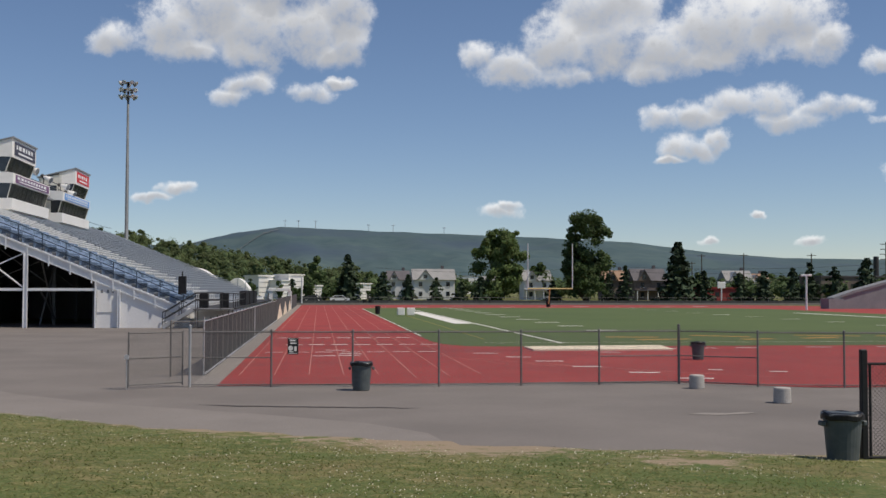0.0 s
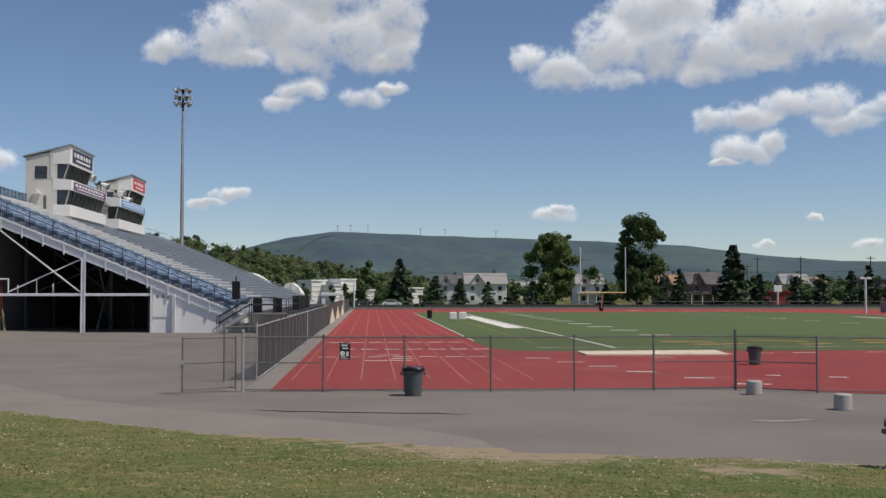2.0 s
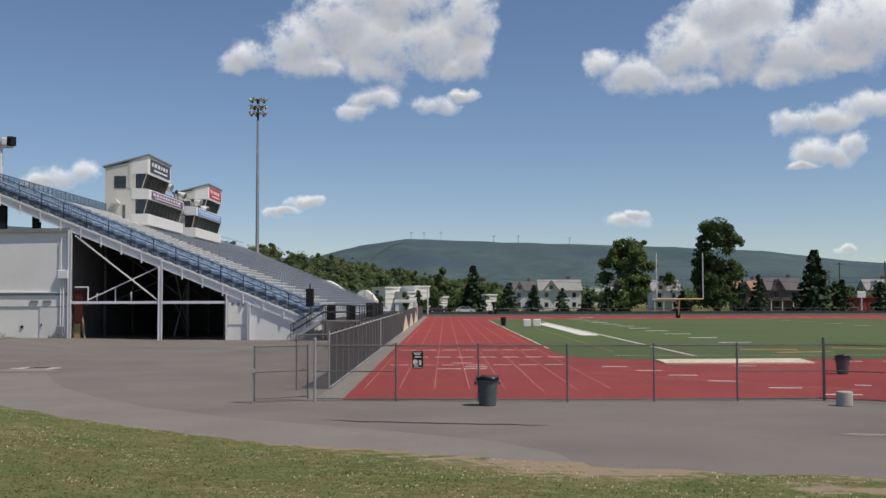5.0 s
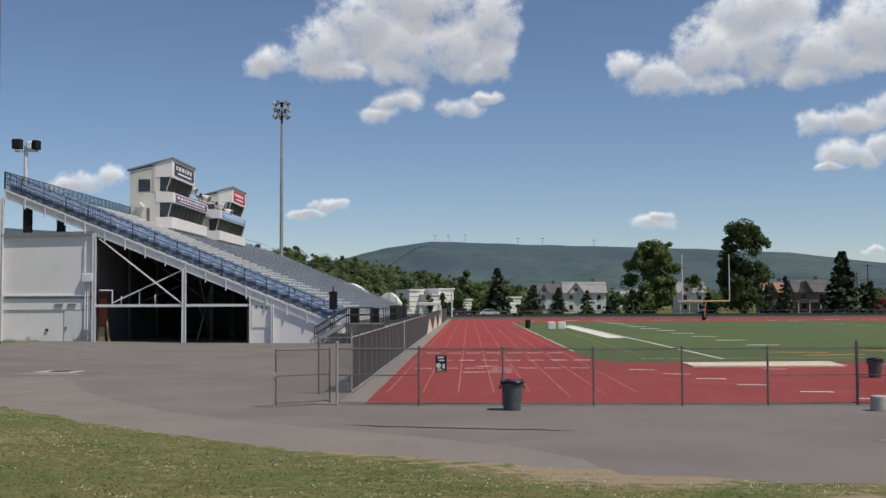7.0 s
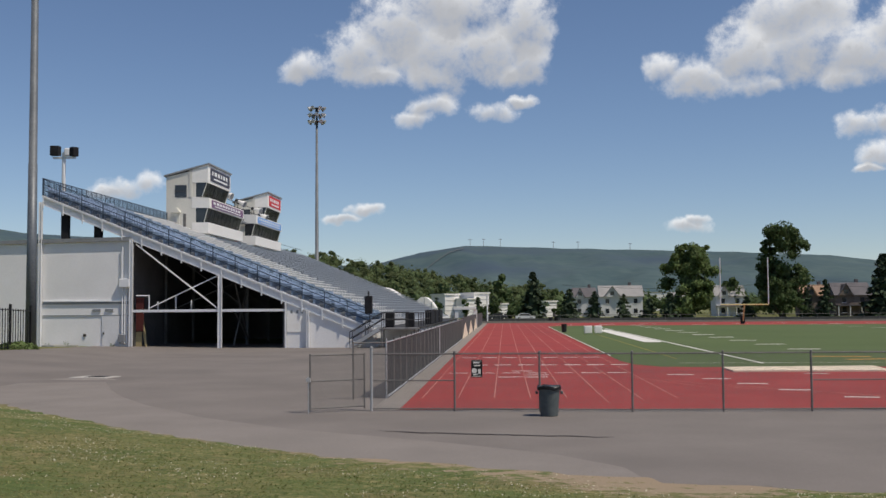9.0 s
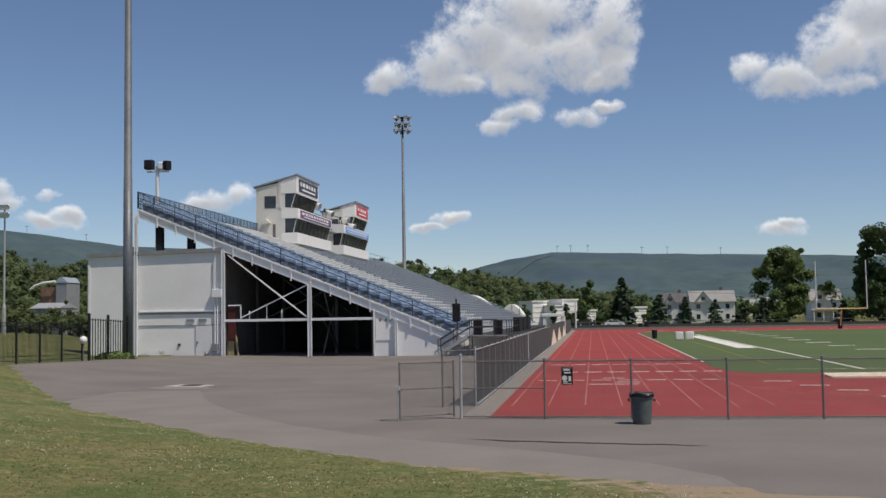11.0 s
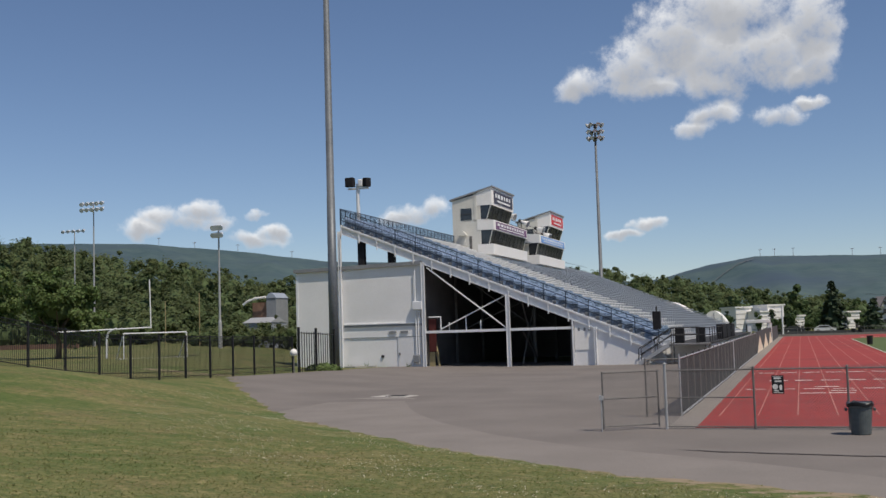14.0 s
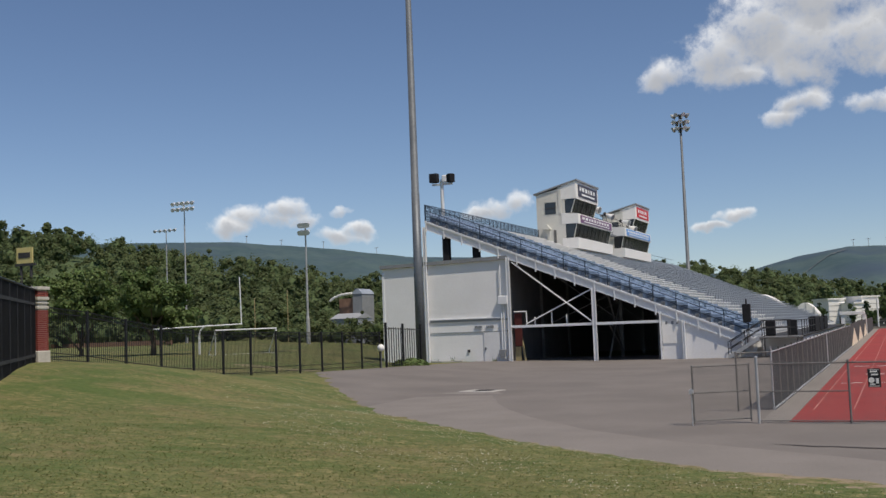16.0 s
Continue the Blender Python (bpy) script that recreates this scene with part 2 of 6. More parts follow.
# darker leaf green for solid crown filler: inner shade put into colour
CORE = material("foliage_shade", (0.060, 0.090, 0.036), (0.088, 0.120, 0.048), 0.95, fine=1.5, coarse=0.3)
# slope greens lightened and greyed to hold the haze of distance
WOODS = material("far_woods", (0.080, 0.112, 0.048), (0.150, 0.176, 0.072), 0.85, fine=0.35, coarse=0.03, spread=0.30)
# forest green shifted to haze blue; the third tone stands for cloud shadow
HAZY_HILL = material("hazy_ridge", (0.046, 0.082, 0.092), (0.082, 0.122, 0.118), 0.95, fine=0.035, coarse=0.006, third=(0.052, 0.078, 0.112))
TAN_POST = material("tan_post", (0.30, 0.24, 0.12), (0.36, 0.30, 0.16), 0.7, fine=6, coarse=1)
HILL_CUT = material("ridge_clearing", (0.112, 0.122, 0.124), (0.142, 0.144, 0.140), 0.95, fine=0.05, coarse=0.01)
SIDING = material("white_house_siding", (0.62, 0.62, 0.60), (0.72, 0.72, 0.70), 0.8, fine=2, coarse=0.4)
BROWN_WALL = material("brown_house_siding", (0.14, 0.11, 0.09), (0.20, 0.16, 0.13), 0.85, fine=2, coarse=0.4)
SHINGLE = material("grey_shingles", (0.26, 0.26, 0.25), (0.34, 0.33, 0.32), 0.9, fine=3, coarse=0.4)
SHINGLE_TAN = material("tan_shingles", (0.28, 0.18, 0.12), (0.36, 0.24, 0.16), 0.9, fine=3, coarse=0.4)
SHINGLE_DARK = material("charcoal_shingles", (0.10, 0.095, 0.10), (0.15, 0.14, 0.145), 0.9, fine=3, coarse=0.4)
MAROON = material("dull_maroon", (0.075, 0.018, 0.016), (0.10, 0.024, 0.02), 0.8, fine=5, coarse=1)
RED_WALL = material("red_shopfront", (0.22, 0.035, 0.035), (0.30, 0.05, 0.045), 0.7, fine=2, coarse=0.4)
CAR_WHITE = material("white_car_paint", (0.70, 0.70, 0.70), (0.76, 0.76, 0.76), 0.25, fine=2, coarse=0.4, spec=0.5)
CAR_DARK = material("dark_car_paint", (0.03, 0.032, 0.036), (0.05, 0.052, 0.056), 0.25, fine=2, coarse=0.4, spec=0.5)
RUBBER = material("tyre_rubber", (0.012, 0.012, 0.012), (0.02, 0.02, 0.02), 0.9, fine=9, coarse=2)
BLADE = material("grass_blades", (0.100, 0.142, 0.034), (0.300, 0.280, 0.120), 0.8, fine=5.0, coarse=0.9, spread=0.28)
PETAL = material("clover_heads", (0.50, 0.47, 0.33), (0.62, 0.58, 0.44), 0.8, fine=9, coarse=2)
WOODEN = material("weathered_planks", (0.17, 0.10, 0.07), (0.26, 0.16, 0.11), 0.85, fine=9, coarse=2)
LAMP_GLASS = material("floodlight_glass", (0.62, 0.64, 0.66), (0.75, 0.76, 0.78), 0.2, fine=9, coarse=2, spec=0.8)


def lawn_material():
    """Mown lawn: green and straw blotches, bare soil where the attribute 'bare' says so."""
    m = material("lawn", (0.072, 0.104, 0.025), (0.190, 0.182, 0.066), 0.95, fine=15, coarse=0.45, bump=0.8, third=(0.200, 0.168, 0.070))
    nt = m.node_tree
    bsdf = nt.nodes["Principled BSDF"]
    was = bsdf.inputs["Base Color"].links[0].from_socket
    att = nt.nodes.new("ShaderNodeAttribute")
    att.attribute_name = "bare"
    geo = nt.nodes.new("ShaderNodeNewGeometry")
    n = nt.nodes.new("ShaderNodeTexNoise")
    n.inputs["Scale"].default_value, n.inputs["Detail"].default_value = 2.1, 8.0
    n.inputs["Roughness"].default_value = 0.74
    nt.links.new(geo.outputs["Position"], n.inputs["Vector"])
    add = nt.nodes.new("ShaderNodeMath")
    add.operation = "ADD"
    nt.links.new(att.outputs["Fac"], add.inputs[0])
    ragged = nt.nodes.new("ShaderNodeMath")
    ragged.operation = "MULTIPLY_ADD"
    ragged.inputs[1].default_value, ragged.inputs[2].default_value = 1.9, -0.45
    nt.links.new(n.outputs["Fac"], ragged.inputs[0])
    nt.links.new(ragged.outputs[0], add.inputs[1])
    span = nt.nodes.new("ShaderNodeMapRange")
    span.inputs["From Min"].default_value, span.inputs["From Max"].default_value = 0.90, 1.06
    nt.links.new(add.outputs[0], span.inputs["Value"])
    for scale, rough, lo, hi, tone in ((3.2, 0.78, 0.52, 0.60, (0.31, 0.255, 0.115, 1)), (0.42, 0.7, 0.49, 0.70, (0.200, 0.150, 0.072, 1)), (0.23, 0.7, 0.50, 0.62, (0.064, 0.112, 0.022, 1)), (5.0, 0.80, 0.51, 0.58, (0.050, 0.082, 0.017, 1))):
        straw = nt.nodes.new("ShaderNodeTexNoise")
        straw.inputs["Scale"].default_value, straw.inputs["Detail"].default_value = scale, 8.0
        straw.inputs["Roughness"].default_value = rough
        nt.links.new(geo.outputs["Position"], straw.inputs["Vector"])
        s2 = nt.nodes.new("ShaderNodeMapRange")
        s2.inputs["From Min"].default_value, s2.inputs["From Max"].default_value = lo, hi
        s2.inputs["To Max"].default_value = 0.75
        nt.links.new(straw.outputs["Fac"], s2.inputs["Value"])
        m2 = nt.nodes.new("ShaderNodeMixRGB")
        m2.inputs[2].default_value = tone
        nt.links.new(s2.outputs[0], m2.inputs[0])
        nt.links.new(was, m2.inputs[1])
        was = m2.outputs[0]
    mixer = nt.nodes.new("ShaderNodeMixRGB")
    mixer.inputs[2].default_value = (0.29, 0.225, 0.150, 1)
    nt.links.new(span.outputs[0], mixer.inputs[0])
    nt.links.new(was, mixer.inputs[1])
    nt.links.new(mixer.outputs[0], bsdf.inputs["Base Color"])
    return m


LAWN = lawn_material()


def let_light_through(m, share):
    """Thin leaves and blades pass part of the light."""
    nt = m.node_tree
    bsdf = nt.nodes["Principled BSDF"]
    thin = nt.nodes.new("ShaderNodeBsdfTranslucent")
    nt.links.new(bsdf.inputs["Base Color"].links[0].from_socket, thin.inputs["Color"])
    mixer = nt.nodes.new("ShaderNodeMixShader")
    mixer.inputs[0].default_value = share
    nt.links.new(bsdf.outputs[0], mixer.inputs[1])
    nt.links.new(thin.outputs[0], mixer.inputs[2])
    nt.links.new(mixer.outputs[0], nt.nodes["Material Output"].inputs["Surface"])


for leafy in (BLADE, LEAF, LEAF_DARK, WOODS):
    let_light_through(leafy, 0.45 if leafy in (BLADE, WOODS) else 0.3)

# ---- building helpers ----
ORIGIN = {}


def thing(name, at, label, category, group="", kind=""):
    ob = new(name)
    ob.empty_display_size = 0.3
    ob.location = at
    ORIGIN[ob] = Vector(at)
    return tagged(ob, label, category, group, kind)


def mesh_of(name, bm, mat):
    me = bpy.data.meshes.new(name)
    bm.normal_update()
    bm.to_mesh(me)
    bm.free()
    me.materials.append(mat)
    return me


def part(name, bm, mat, parent, label="", smooth=False):
    """One mesh, modelled in world places, as a part of a thing (or of a part)."""
    o = ORIGIN[parent]
    bmesh.ops.translate(bm, verts=bm.verts, vec=-o)
    me = mesh_of(name, bm, mat)
    if smooth:
        for p in me.polygons:
            p.use_smooth = True
    ob = new(name, me)
    ob.parent = parent
    ORIGIN[ob] = o
    return tagged(ob, label)


def single(name, bm, mat, label, category="", group="", kind="", at=(0, 0, 0), smooth=False):
    """A thing, or a piece of the setting, of one mesh."""
    bmesh.ops.translate(bm, verts=bm.verts, vec=-Vector(at))
    me = mesh_of(name, bm, mat)
    if smooth:
        for p in me.polygons:
            p.use_smooth = True
    ob = new(name, me)
    ob.location = at
    ORIGIN[ob] = Vector(at)
    return tagged(ob, label, category, group, kind)


def raw(name, verts, faces, mat, label="", category="", group="", kind="", parent=None, at=(0, 0, 0)):
    me = bpy.data.meshes.new(name)
    o = ORIGIN[parent] if parent else Vector(at)
    v = np.asarray(verts, dtype=float) - np.array(o)
    me.from_pydata(v.tolist(), [], faces)
    me.update()
    me.materials.append(mat)
    ob = new(name, me)
    if parent:
        ob.parent = parent
    else:
        ob.location = at
    ORIGIN[ob] = o
    return tagged(ob, label, category, group, kind)


def box(bm, x0, x1, y0, y1, z0, z1, bev=0.0):
    r = bmesh.ops.create_cube(bm, size=1.0, matrix=Matrix.Translation(((x0 + x1) / 2, (y0 + y1) / 2, (z0 + z1) / 2)) @ Matrix.Diagonal((abs(x1 - x0), abs(y1 - y0), abs(z1 - z0), 1)))
    if bev:
        edges = list({e for v in r["verts"] for e in v.link_edges})
        bmesh.ops.bevel(bm, geom=edges, offset=bev, segments=1, affect="EDGES")
    return bm


def rod(bm, a, b, r0, r1=None, n=8):
    a, b = Vector(a), Vector(b)
    d = b - a
    m = Matrix.Translation((a + b) / 2) @ d.to_track_quat("Z", "Y").to_matrix().to_4x4()
    bmesh.ops.create_cone(bm, cap_ends=True, segments=n, radius1=r0, radius2=r0 if r1 is None else r1, depth=d.length, matrix=m)
    return bm


def beam(bm, a, b, w, h):
    """A square bar from a to b, w wide and h deep."""
    a, b = Vector(a), Vector(b)
    d = b - a
    m = Matrix.Translation((a + b) / 2) @ d.to_track_quat("Z", "Y").to_matrix().to_4x4() @ Matrix.Diagonal((w, h, d.length, 1))
    bmesh.ops.create_cube(bm, size=1.0, matrix=m)
    return bm


def prism(bm, profile, axis, a, b):
    """A profile of pairs pushed along an axis from a to b: axis y takes (x, z), axis z takes (x, y), axis x takes (y, z)."""
    def put(p, t):
        return {"y": (p[0], t, p[1]), "z": (p[0], p[1], t), "x": (t, p[0], p[1])}[axis]
    lo, hi = [bm.verts.new(put(p, a)) for p in profile], [bm.verts.new(put(p, b)) for p in profile]
    bm.faces.new(lo), bm.faces.new(hi[::-1])
    n = len(profile)
    for i in range(n):
        bm.faces.new((lo[i], lo[i - 1], hi[i - 1], hi[i]))
    bmesh.ops.recalc_face_normals(bm, faces=bm.faces)
    return bm


def lathe(bm, at, rings, n=20):
    """Rings of (radius, height) turned round the upright axis at a place."""
    x, y, z = at
    rows = [[bm.verts.new((x + r * math.cos(6.28319 * i / n), y + r * math.sin(6.28319 * i / n), z + h)) for i in range(n)] for r, h in rings]
    for p, q in zip(rows, rows[1:]):
        for i in range(n):
            bm.faces.new((p[i - 1], p[i], q[i], q[i - 1]))
    bm.faces.new(rows[0][::-1]), bm.faces.new(rows[-1])
    return bm


def B():
    return bmesh.new()


def smooth01(t):
    t = min(1.0, max(0.0, t))
    return t * t * (3 - 2 * t)


# ---- lie of the land ----
EDGE_X = (-33, -31, -27, -22, -16.8, -9.2, -4, 0.4, 4.5, 8.8, 14, 40)
EDGE_Y = (60, 55.5, 49.5, 42, 35, 27.3, 22.9, 20.6, 19.0, 17.6, 16.4, 14)
FENCE_Y = (20, 35.6, 38, 40.4, 43, 45.3, 47.8, 55, 60, 67, 76, 82, 95)
FENCE_Z = (2.5, 2.25, 2.03, 1.65, 1.3, 1.05, 0.92, 0.74, 0.64, 0.5, 0.3, 0.2, 0.1)


def edge_y(x):
    return float(np.interp(x, EDGE_X, EDGE_Y))


def paved_z(x, y):
    return float(np.interp(y, FENCE_Y, FENCE_Z)) * smooth01((-20 - x) / 12.5) if y > edge_y(x) - 6 else 0.0


def lawn_z(x, y):
    """Height of the lawn: a bank that rises from the paving to the camera and to the boundary fence."""
    if x < -33.2:
        r, az = math.hypot(x, y), math.degrees(math.atan2(-x, max(y, 0.1)))
        field = 0.25 + (0.25 + 0.0095 * min(r, 200)) * smooth01((az - 25) / 5)
        return field + (float(np.interp(y, FENCE_Y, FENCE_Z)) - field) * smooth01((x + 41) / 7.5)
    s = max(0.0, (edge_y(x) - y) * 0.72)
    steep = 0.070 + 0.055 * smooth01((-x - 4) / 16)
    z = 2.3 * (1 - math.exp(-steep * s / 2.3 * 1.25)) + 0.02
    if x < -20:
        f = smooth01((-20 - x) / 12.5)
        z = z * (1 - f) + f * float(np.interp(y, FENCE_Y, FENCE_Z))
    return z


def bare_at(x, y):
    """How bare the lawn is: worn soil along the paving, above all before the track."""
    d = edge_y(x) - y
    if d < -1 or x < -40 or d > 30:
        return -1.0
    b = 0.56 * math.exp(-max(0, d - 0.15) / (0.45 + 0.55 * smooth01((x + 9) / 8))) + 0.26 * noise.noise((x * 0.28, y * 0.5, 7))
    if -2 < x < 9 and d < 6:
        b += 0.40 * math.exp(-((x - 2.6) / 3.4) ** 2) * math.exp(-((d - 1.5) / 1.7) ** 2) + 0.6 * math.exp(-((x - 6.0) / 0.9) ** 2 - ((d - 2.6) / 0.8) ** 2)
    return b


def turf_bump(x, y):
    return 0.05 * noise.noise((x * 0.35, y * 0.35, 0)) + 0.02 * noise.noise((x * 1.3, y * 1.3, 4))


# ---- ground, paving, track, turf ----
def graded(lo, hi, fine_lo, fine_hi, step, grow=1.35):
    out, v, s = [fine_lo + step * i for i in range(int((fine_hi - fine_lo) / step) + 1)], fine_hi, step
    while v < hi:
        s *= grow
        v += s
        out.append(min(v, hi))
    v, s = fine_lo, step
    while v > lo:
        s *= grow
        v -= s
        out.insert(0, max(v, lo))
    return out


def sheet_z(x, y):
    """Ground height; it lies under the paving, track and turf."""
    over = y - edge_y(x)
    if over > 0 and -31.5 < x < 110 and y < 215:
        return paved_z(x, y) + 0.03 - 0.11 * smooth01(over / 0.9)
    if x < -33.2 or over <= 0:
        return lawn_z(x, y)
    return 0.0 if x > -31.5 else paved_z(x, y) 


gx, gy = graded(-4500, 4500, -48, 24, 0.8), graded(-4500, 4500, -4, 70, 0.8)
gv, gf, bare = [], [], []
for y in gy:
    for x in gx:
        inside = abs(x) < 400 and -300 < y < 400
        z = sheet_z(x, y) if inside else 0.0
        if y < edge_y(x) + 0.9 and inside and x > -33:
            z += turf_bump(x, y)
        gv.append((x, y, z))
        bare.append(max(-1.0, bare_at(x, y)))
nx = len(gx)
for j in range(len(gy) - 1):
    for i in range(nx - 1):
        gf.append((j * nx + i, j * nx + i + 1, (j + 1) * nx + i + 1, (j + 1) * nx + i))
ground = raw("ground", gv, gf, LAWN, "mown summer lawn with straw patches and bare soil", "ground", kind="structure")
ground.data.attributes.new("bare", "FLOAT", "POINT").data.foreach_set("value", bare)
for p in ground.data.polygons:
    p.use_smooth = True


def sheet(name, mat, label, outline, z, category, parent=None):
    bm = B()
    bm.faces.new([bm.verts.new((x, y, z)) for x, y in outline])
    bmesh.ops.recalc_face_normals(bm, faces=bm.faces)
    for f in bm.faces:
        if f.normal.z < 0:
            f.normal_flip()
    if parent:
        return part(name, bm, mat, parent, label)
    return single(name, bm, mat, label, category, kind="structure")


# paving, from the ragged lawn edge to the fence line and under the stand
pv, pf = [], []
px = [-31.6 + 0.4 * i for i in range(int(80 / 0.4) + 1)]
K = 24
for x in px:
    top = 92.0 if x < -3.9 else 32.6
    if x > 11.3:
        top = 32.6 - (x - 11.3) * 0.62 if x < 15 else 30.3
    lo = edge_y(x) - 0.7 + 0.28 * noise.noise((x * 0.9, 3, 1)) + 0.26 * noise.noise((x * 2.3, 8, 1))
    for k in range(K + 1):
        y = lo + (top - lo) * (k / K) ** 2.2
        pv.append((x, y, paved_z(x, y) + 0.012))
for i in range(len(px) - 1):
    for k in range(K):
        a = i * (K + 1) + k
        pf.append((a, a + K + 1, a + K + 2, a + 1))
raw("pavement", pv, pf, ASPHALT, "worn grey asphalt paving with stains", "pavement", kind="structure")

sheet("track_apron", DUSTY, "narrow strip of pale concrete beside the track", [(-3.95, 32.5), (-3.13, 32.5), (-3.13, 196), (-3.95, 196)], 0.016, "pavement")
red = [(-3.13, 32.6), (11.3, 32.6), (15, 30.3), (95, 30.3), (95, 150), (88, 185), (78, 196), (-3.13, 196)]
track = sheet("running_track", TRACK, "brick-red rubber running track with worn white lines", red, 0.02, "track")
turf_line = [(6.2, 160), (6.2, 66), (6.25, 60), (6.6, 56.4), (7.6, 54.4), (9.6, 53.9), (30, 53.9), (62, 55), (66, 58), (68, 64), (68, 155), (64, 163), (55, 166), (12, 166), (8, 164.5)]
turf = sheet("playing_field", TURF, "green artificial turf football field with white markings", turf_line, 0.028, "field")


def strip(parent, mat, name, a, b, w, z, label=""):
    """A painted line from a to b, w wide."""
    a, b = Vector((*a, 0)), Vector((*b, 0))
    n = (b - a).normalized().cross(Vector((0, 0, 1))) * w / 2
    bm = B()
    bm.faces.new([bm.verts.new((p.x, p.y, z)) for p in (a + n, b + n, b - n, a - n)])
    for f in bm.faces:
        f.normal_update()
        if f.normal.z < 0:
            f.normal_flip()
    return part(name, bm, mat, parent, label)


for k in range(8):
    x = -2.75 + k * 1.19
    strip(track, FAINT, "lane_line", (x, 36.5 if k < 5 else 34 + (k - 4) * 0.8), (x, 192), 0.042, 0.026)
for y, x0, x1 in ((64.5, -2.7, 5.6), (49.8, -2.7, 5.9), (56.5, -1.9, 5.4)):
    for k in range(7):
        if x0 + k * 1.19 < x1:
            strip(track, LINE, "lane_mark", (x0 + k * 1.19 + 0.15, y), (x0 + k * 1.19 + 1.0, y), 0.42 if y > 50 else 0.26, 0.027)
for x, y in ((0.2, 47.0), (1.3, 47.0), (0.8, 51.2), (1.4, 48.4)):
    strip(track, LINE, "lane_mark", (x - 0.5, y), (x + 0.5, y), 0.3, 0.028)
for x, y, w in ((7.6, 48.3, 1.1), (8.6, 45.5, 1.1), (9.4, 42.7, 1.1), (10.2, 39.6, 1.1), (11.5, 36.5, 1.05), (12.5, 33.9, 1.1), (13.5, 48.6, 1.0), (17.2, 51.5, 1.1), (19.4, 51.8, 1.1), (21.6, 51.9, 1.1), (25.6, 52.2, 1.3), (29.6, 52.4, 1.3), (14.5, 37.5, 0.5), (16.5, 36.5, 0.6)):
    strip(track, LINE, "exchange_mark", (x - w / 2, y + 0.1), (x + w / 2, y - 0.1), 0.3, 0.027)
for k in range(6):
    strip(track, FAINT, "curve_line", (5.2 + k * 1.25, 47 - k * 1.9), (7.4 + k * 1.6, 41 - k * 1.35), 0.05, 0.026)
for k in range(9):
    strip(track, LINE, "far_lane_mark", (8 + k * 7.0, 171 + (k % 3) * 4), (10.6 + k * 7.0, 171 + (k % 3) * 4), 0.7, 0.027)
strip(turf, LINE, "sideline", (13.2, 57), (13.2, 150), 0.22, 0.034)
strip(turf, LINE, "team_box", (12.15, 90), (12.15, 137), 1.55, 0.035)
strip(turf, LINE, "kerb_line", (6.32, 66), (6.32, 160), 0.10, 0.034)
strip(turf, LINE, "far_sideline", (60, 66), (60, 130), 0.9, 0.034)
strip(turf, GOLD_LINE, "soccer_line", (9.6, 62), (9.6, 130), 0.11, 0.033)
for k in range(11):
    y = 74.8 + 9.3 * k
    strip(turf, LINE, "yard_mark", (19.0, y), (21.2, y), 0.7 if k < 3 else 0.95, 0.034)
    strip(turf, LINE, "yard_mark", (46, y), (48, y), 0.5, 0.034)
for k, (x, y, w, s) in enumerate(((19.2, 64.0, 3.2, -0.3), (20.2, 60.9, 3.4, 0.4), (25.2, 65.0, 3.0, -1.2), (26.0, 60.9, 2.2, 0.4), (30.6, 62.3, 2.6, 0.3), (32.4, 65.2, 3.6, -0.8), (37.0, 64.4, 3.2, -0.3), (24.0, 57.6, 30, 0.0))):
    strip(turf, ORANGE if k < 7 else LINE, "end_zone_letter" if k < 7 else "end_line", (x - w / 2, y - s), (x + w / 2, y + s), 0.75 if k < 7 else 0.12, 0.034 + 0.001 * (k % 3))

bm = B()
prism(bm, [(10.2, 50.0), (17.1, 50.0), (17.6, 53.6), (10.3, 53.0)], "z", 0.02, 0.09)
single("sand_pit_cover", bm, SAND_COVER, "cream flat cover over a long jump sand pit", "cover", at=(13.8, 51.8, 0.02))

# asphalt details: drain apron, tar seam, pale patches
bm = B()
prism(bm, [(-19.3, 47.6), (-17.4, 47.1), (-17.2, 48.4), (-19.0, 49.0)], "z", 0.0, 0.03)
drain = single("storm_drain", bm, CONCRETE, "pale concrete drain apron with iron grate set in asphalt", "drain", at=(-18.4, 48, 0))
bm = B()
for k in range(6):
    box(bm, -18.6 + k * 0.16, -18.52 + k * 0.16, 47.7, 48.6, 0.03, 0.045)
part("grate", bm, DARK, drain, "iron grate")
seam, rim = [], []
for k in range(40):
    u = k / 39
    x = -3.1 + 5.6 * u
    y = 27.2 - 1.35 * u ** 0.7 + 0.10 * noise.noise((x * 1.7, 2, 5)) + 0.05 * noise.noise((x * 6, 3, 5))
    w = (0.05 + 0.09 * abs(noise.noise((x * 2.3, 9, 5)))) * min(1, 6 * u, 6 * (1 - u)) + 0.01
    seam.append((x, y + w))
    rim.append((x, y - w))
sheet("tar_seam", OLD_SEAL, "dark tar seam across the asphalt", seam + rim[::-1], 0.024, "seam")
sheet("asphalt_patch", OLD_ASPHALT, "paler older asphalt with a curved seam", [(-16.55, 44.8), (-15.6, 42.6), (-14.6, 40.2), (-13.4, 37.8), (-11.4, 34.4), (-8.4, 30.4), (-5.5, 27.7), (-1.5, 25.0), (1.0, 23.0), (2.2, 21.2), (2.4, 19.9), (0.4, 20.4), (-4, 22.5), (-9.2, 26.5), (-16.8, 34.1), (-19.8, 38.4), (-20.0, 44.4)], 0.018, "patch")
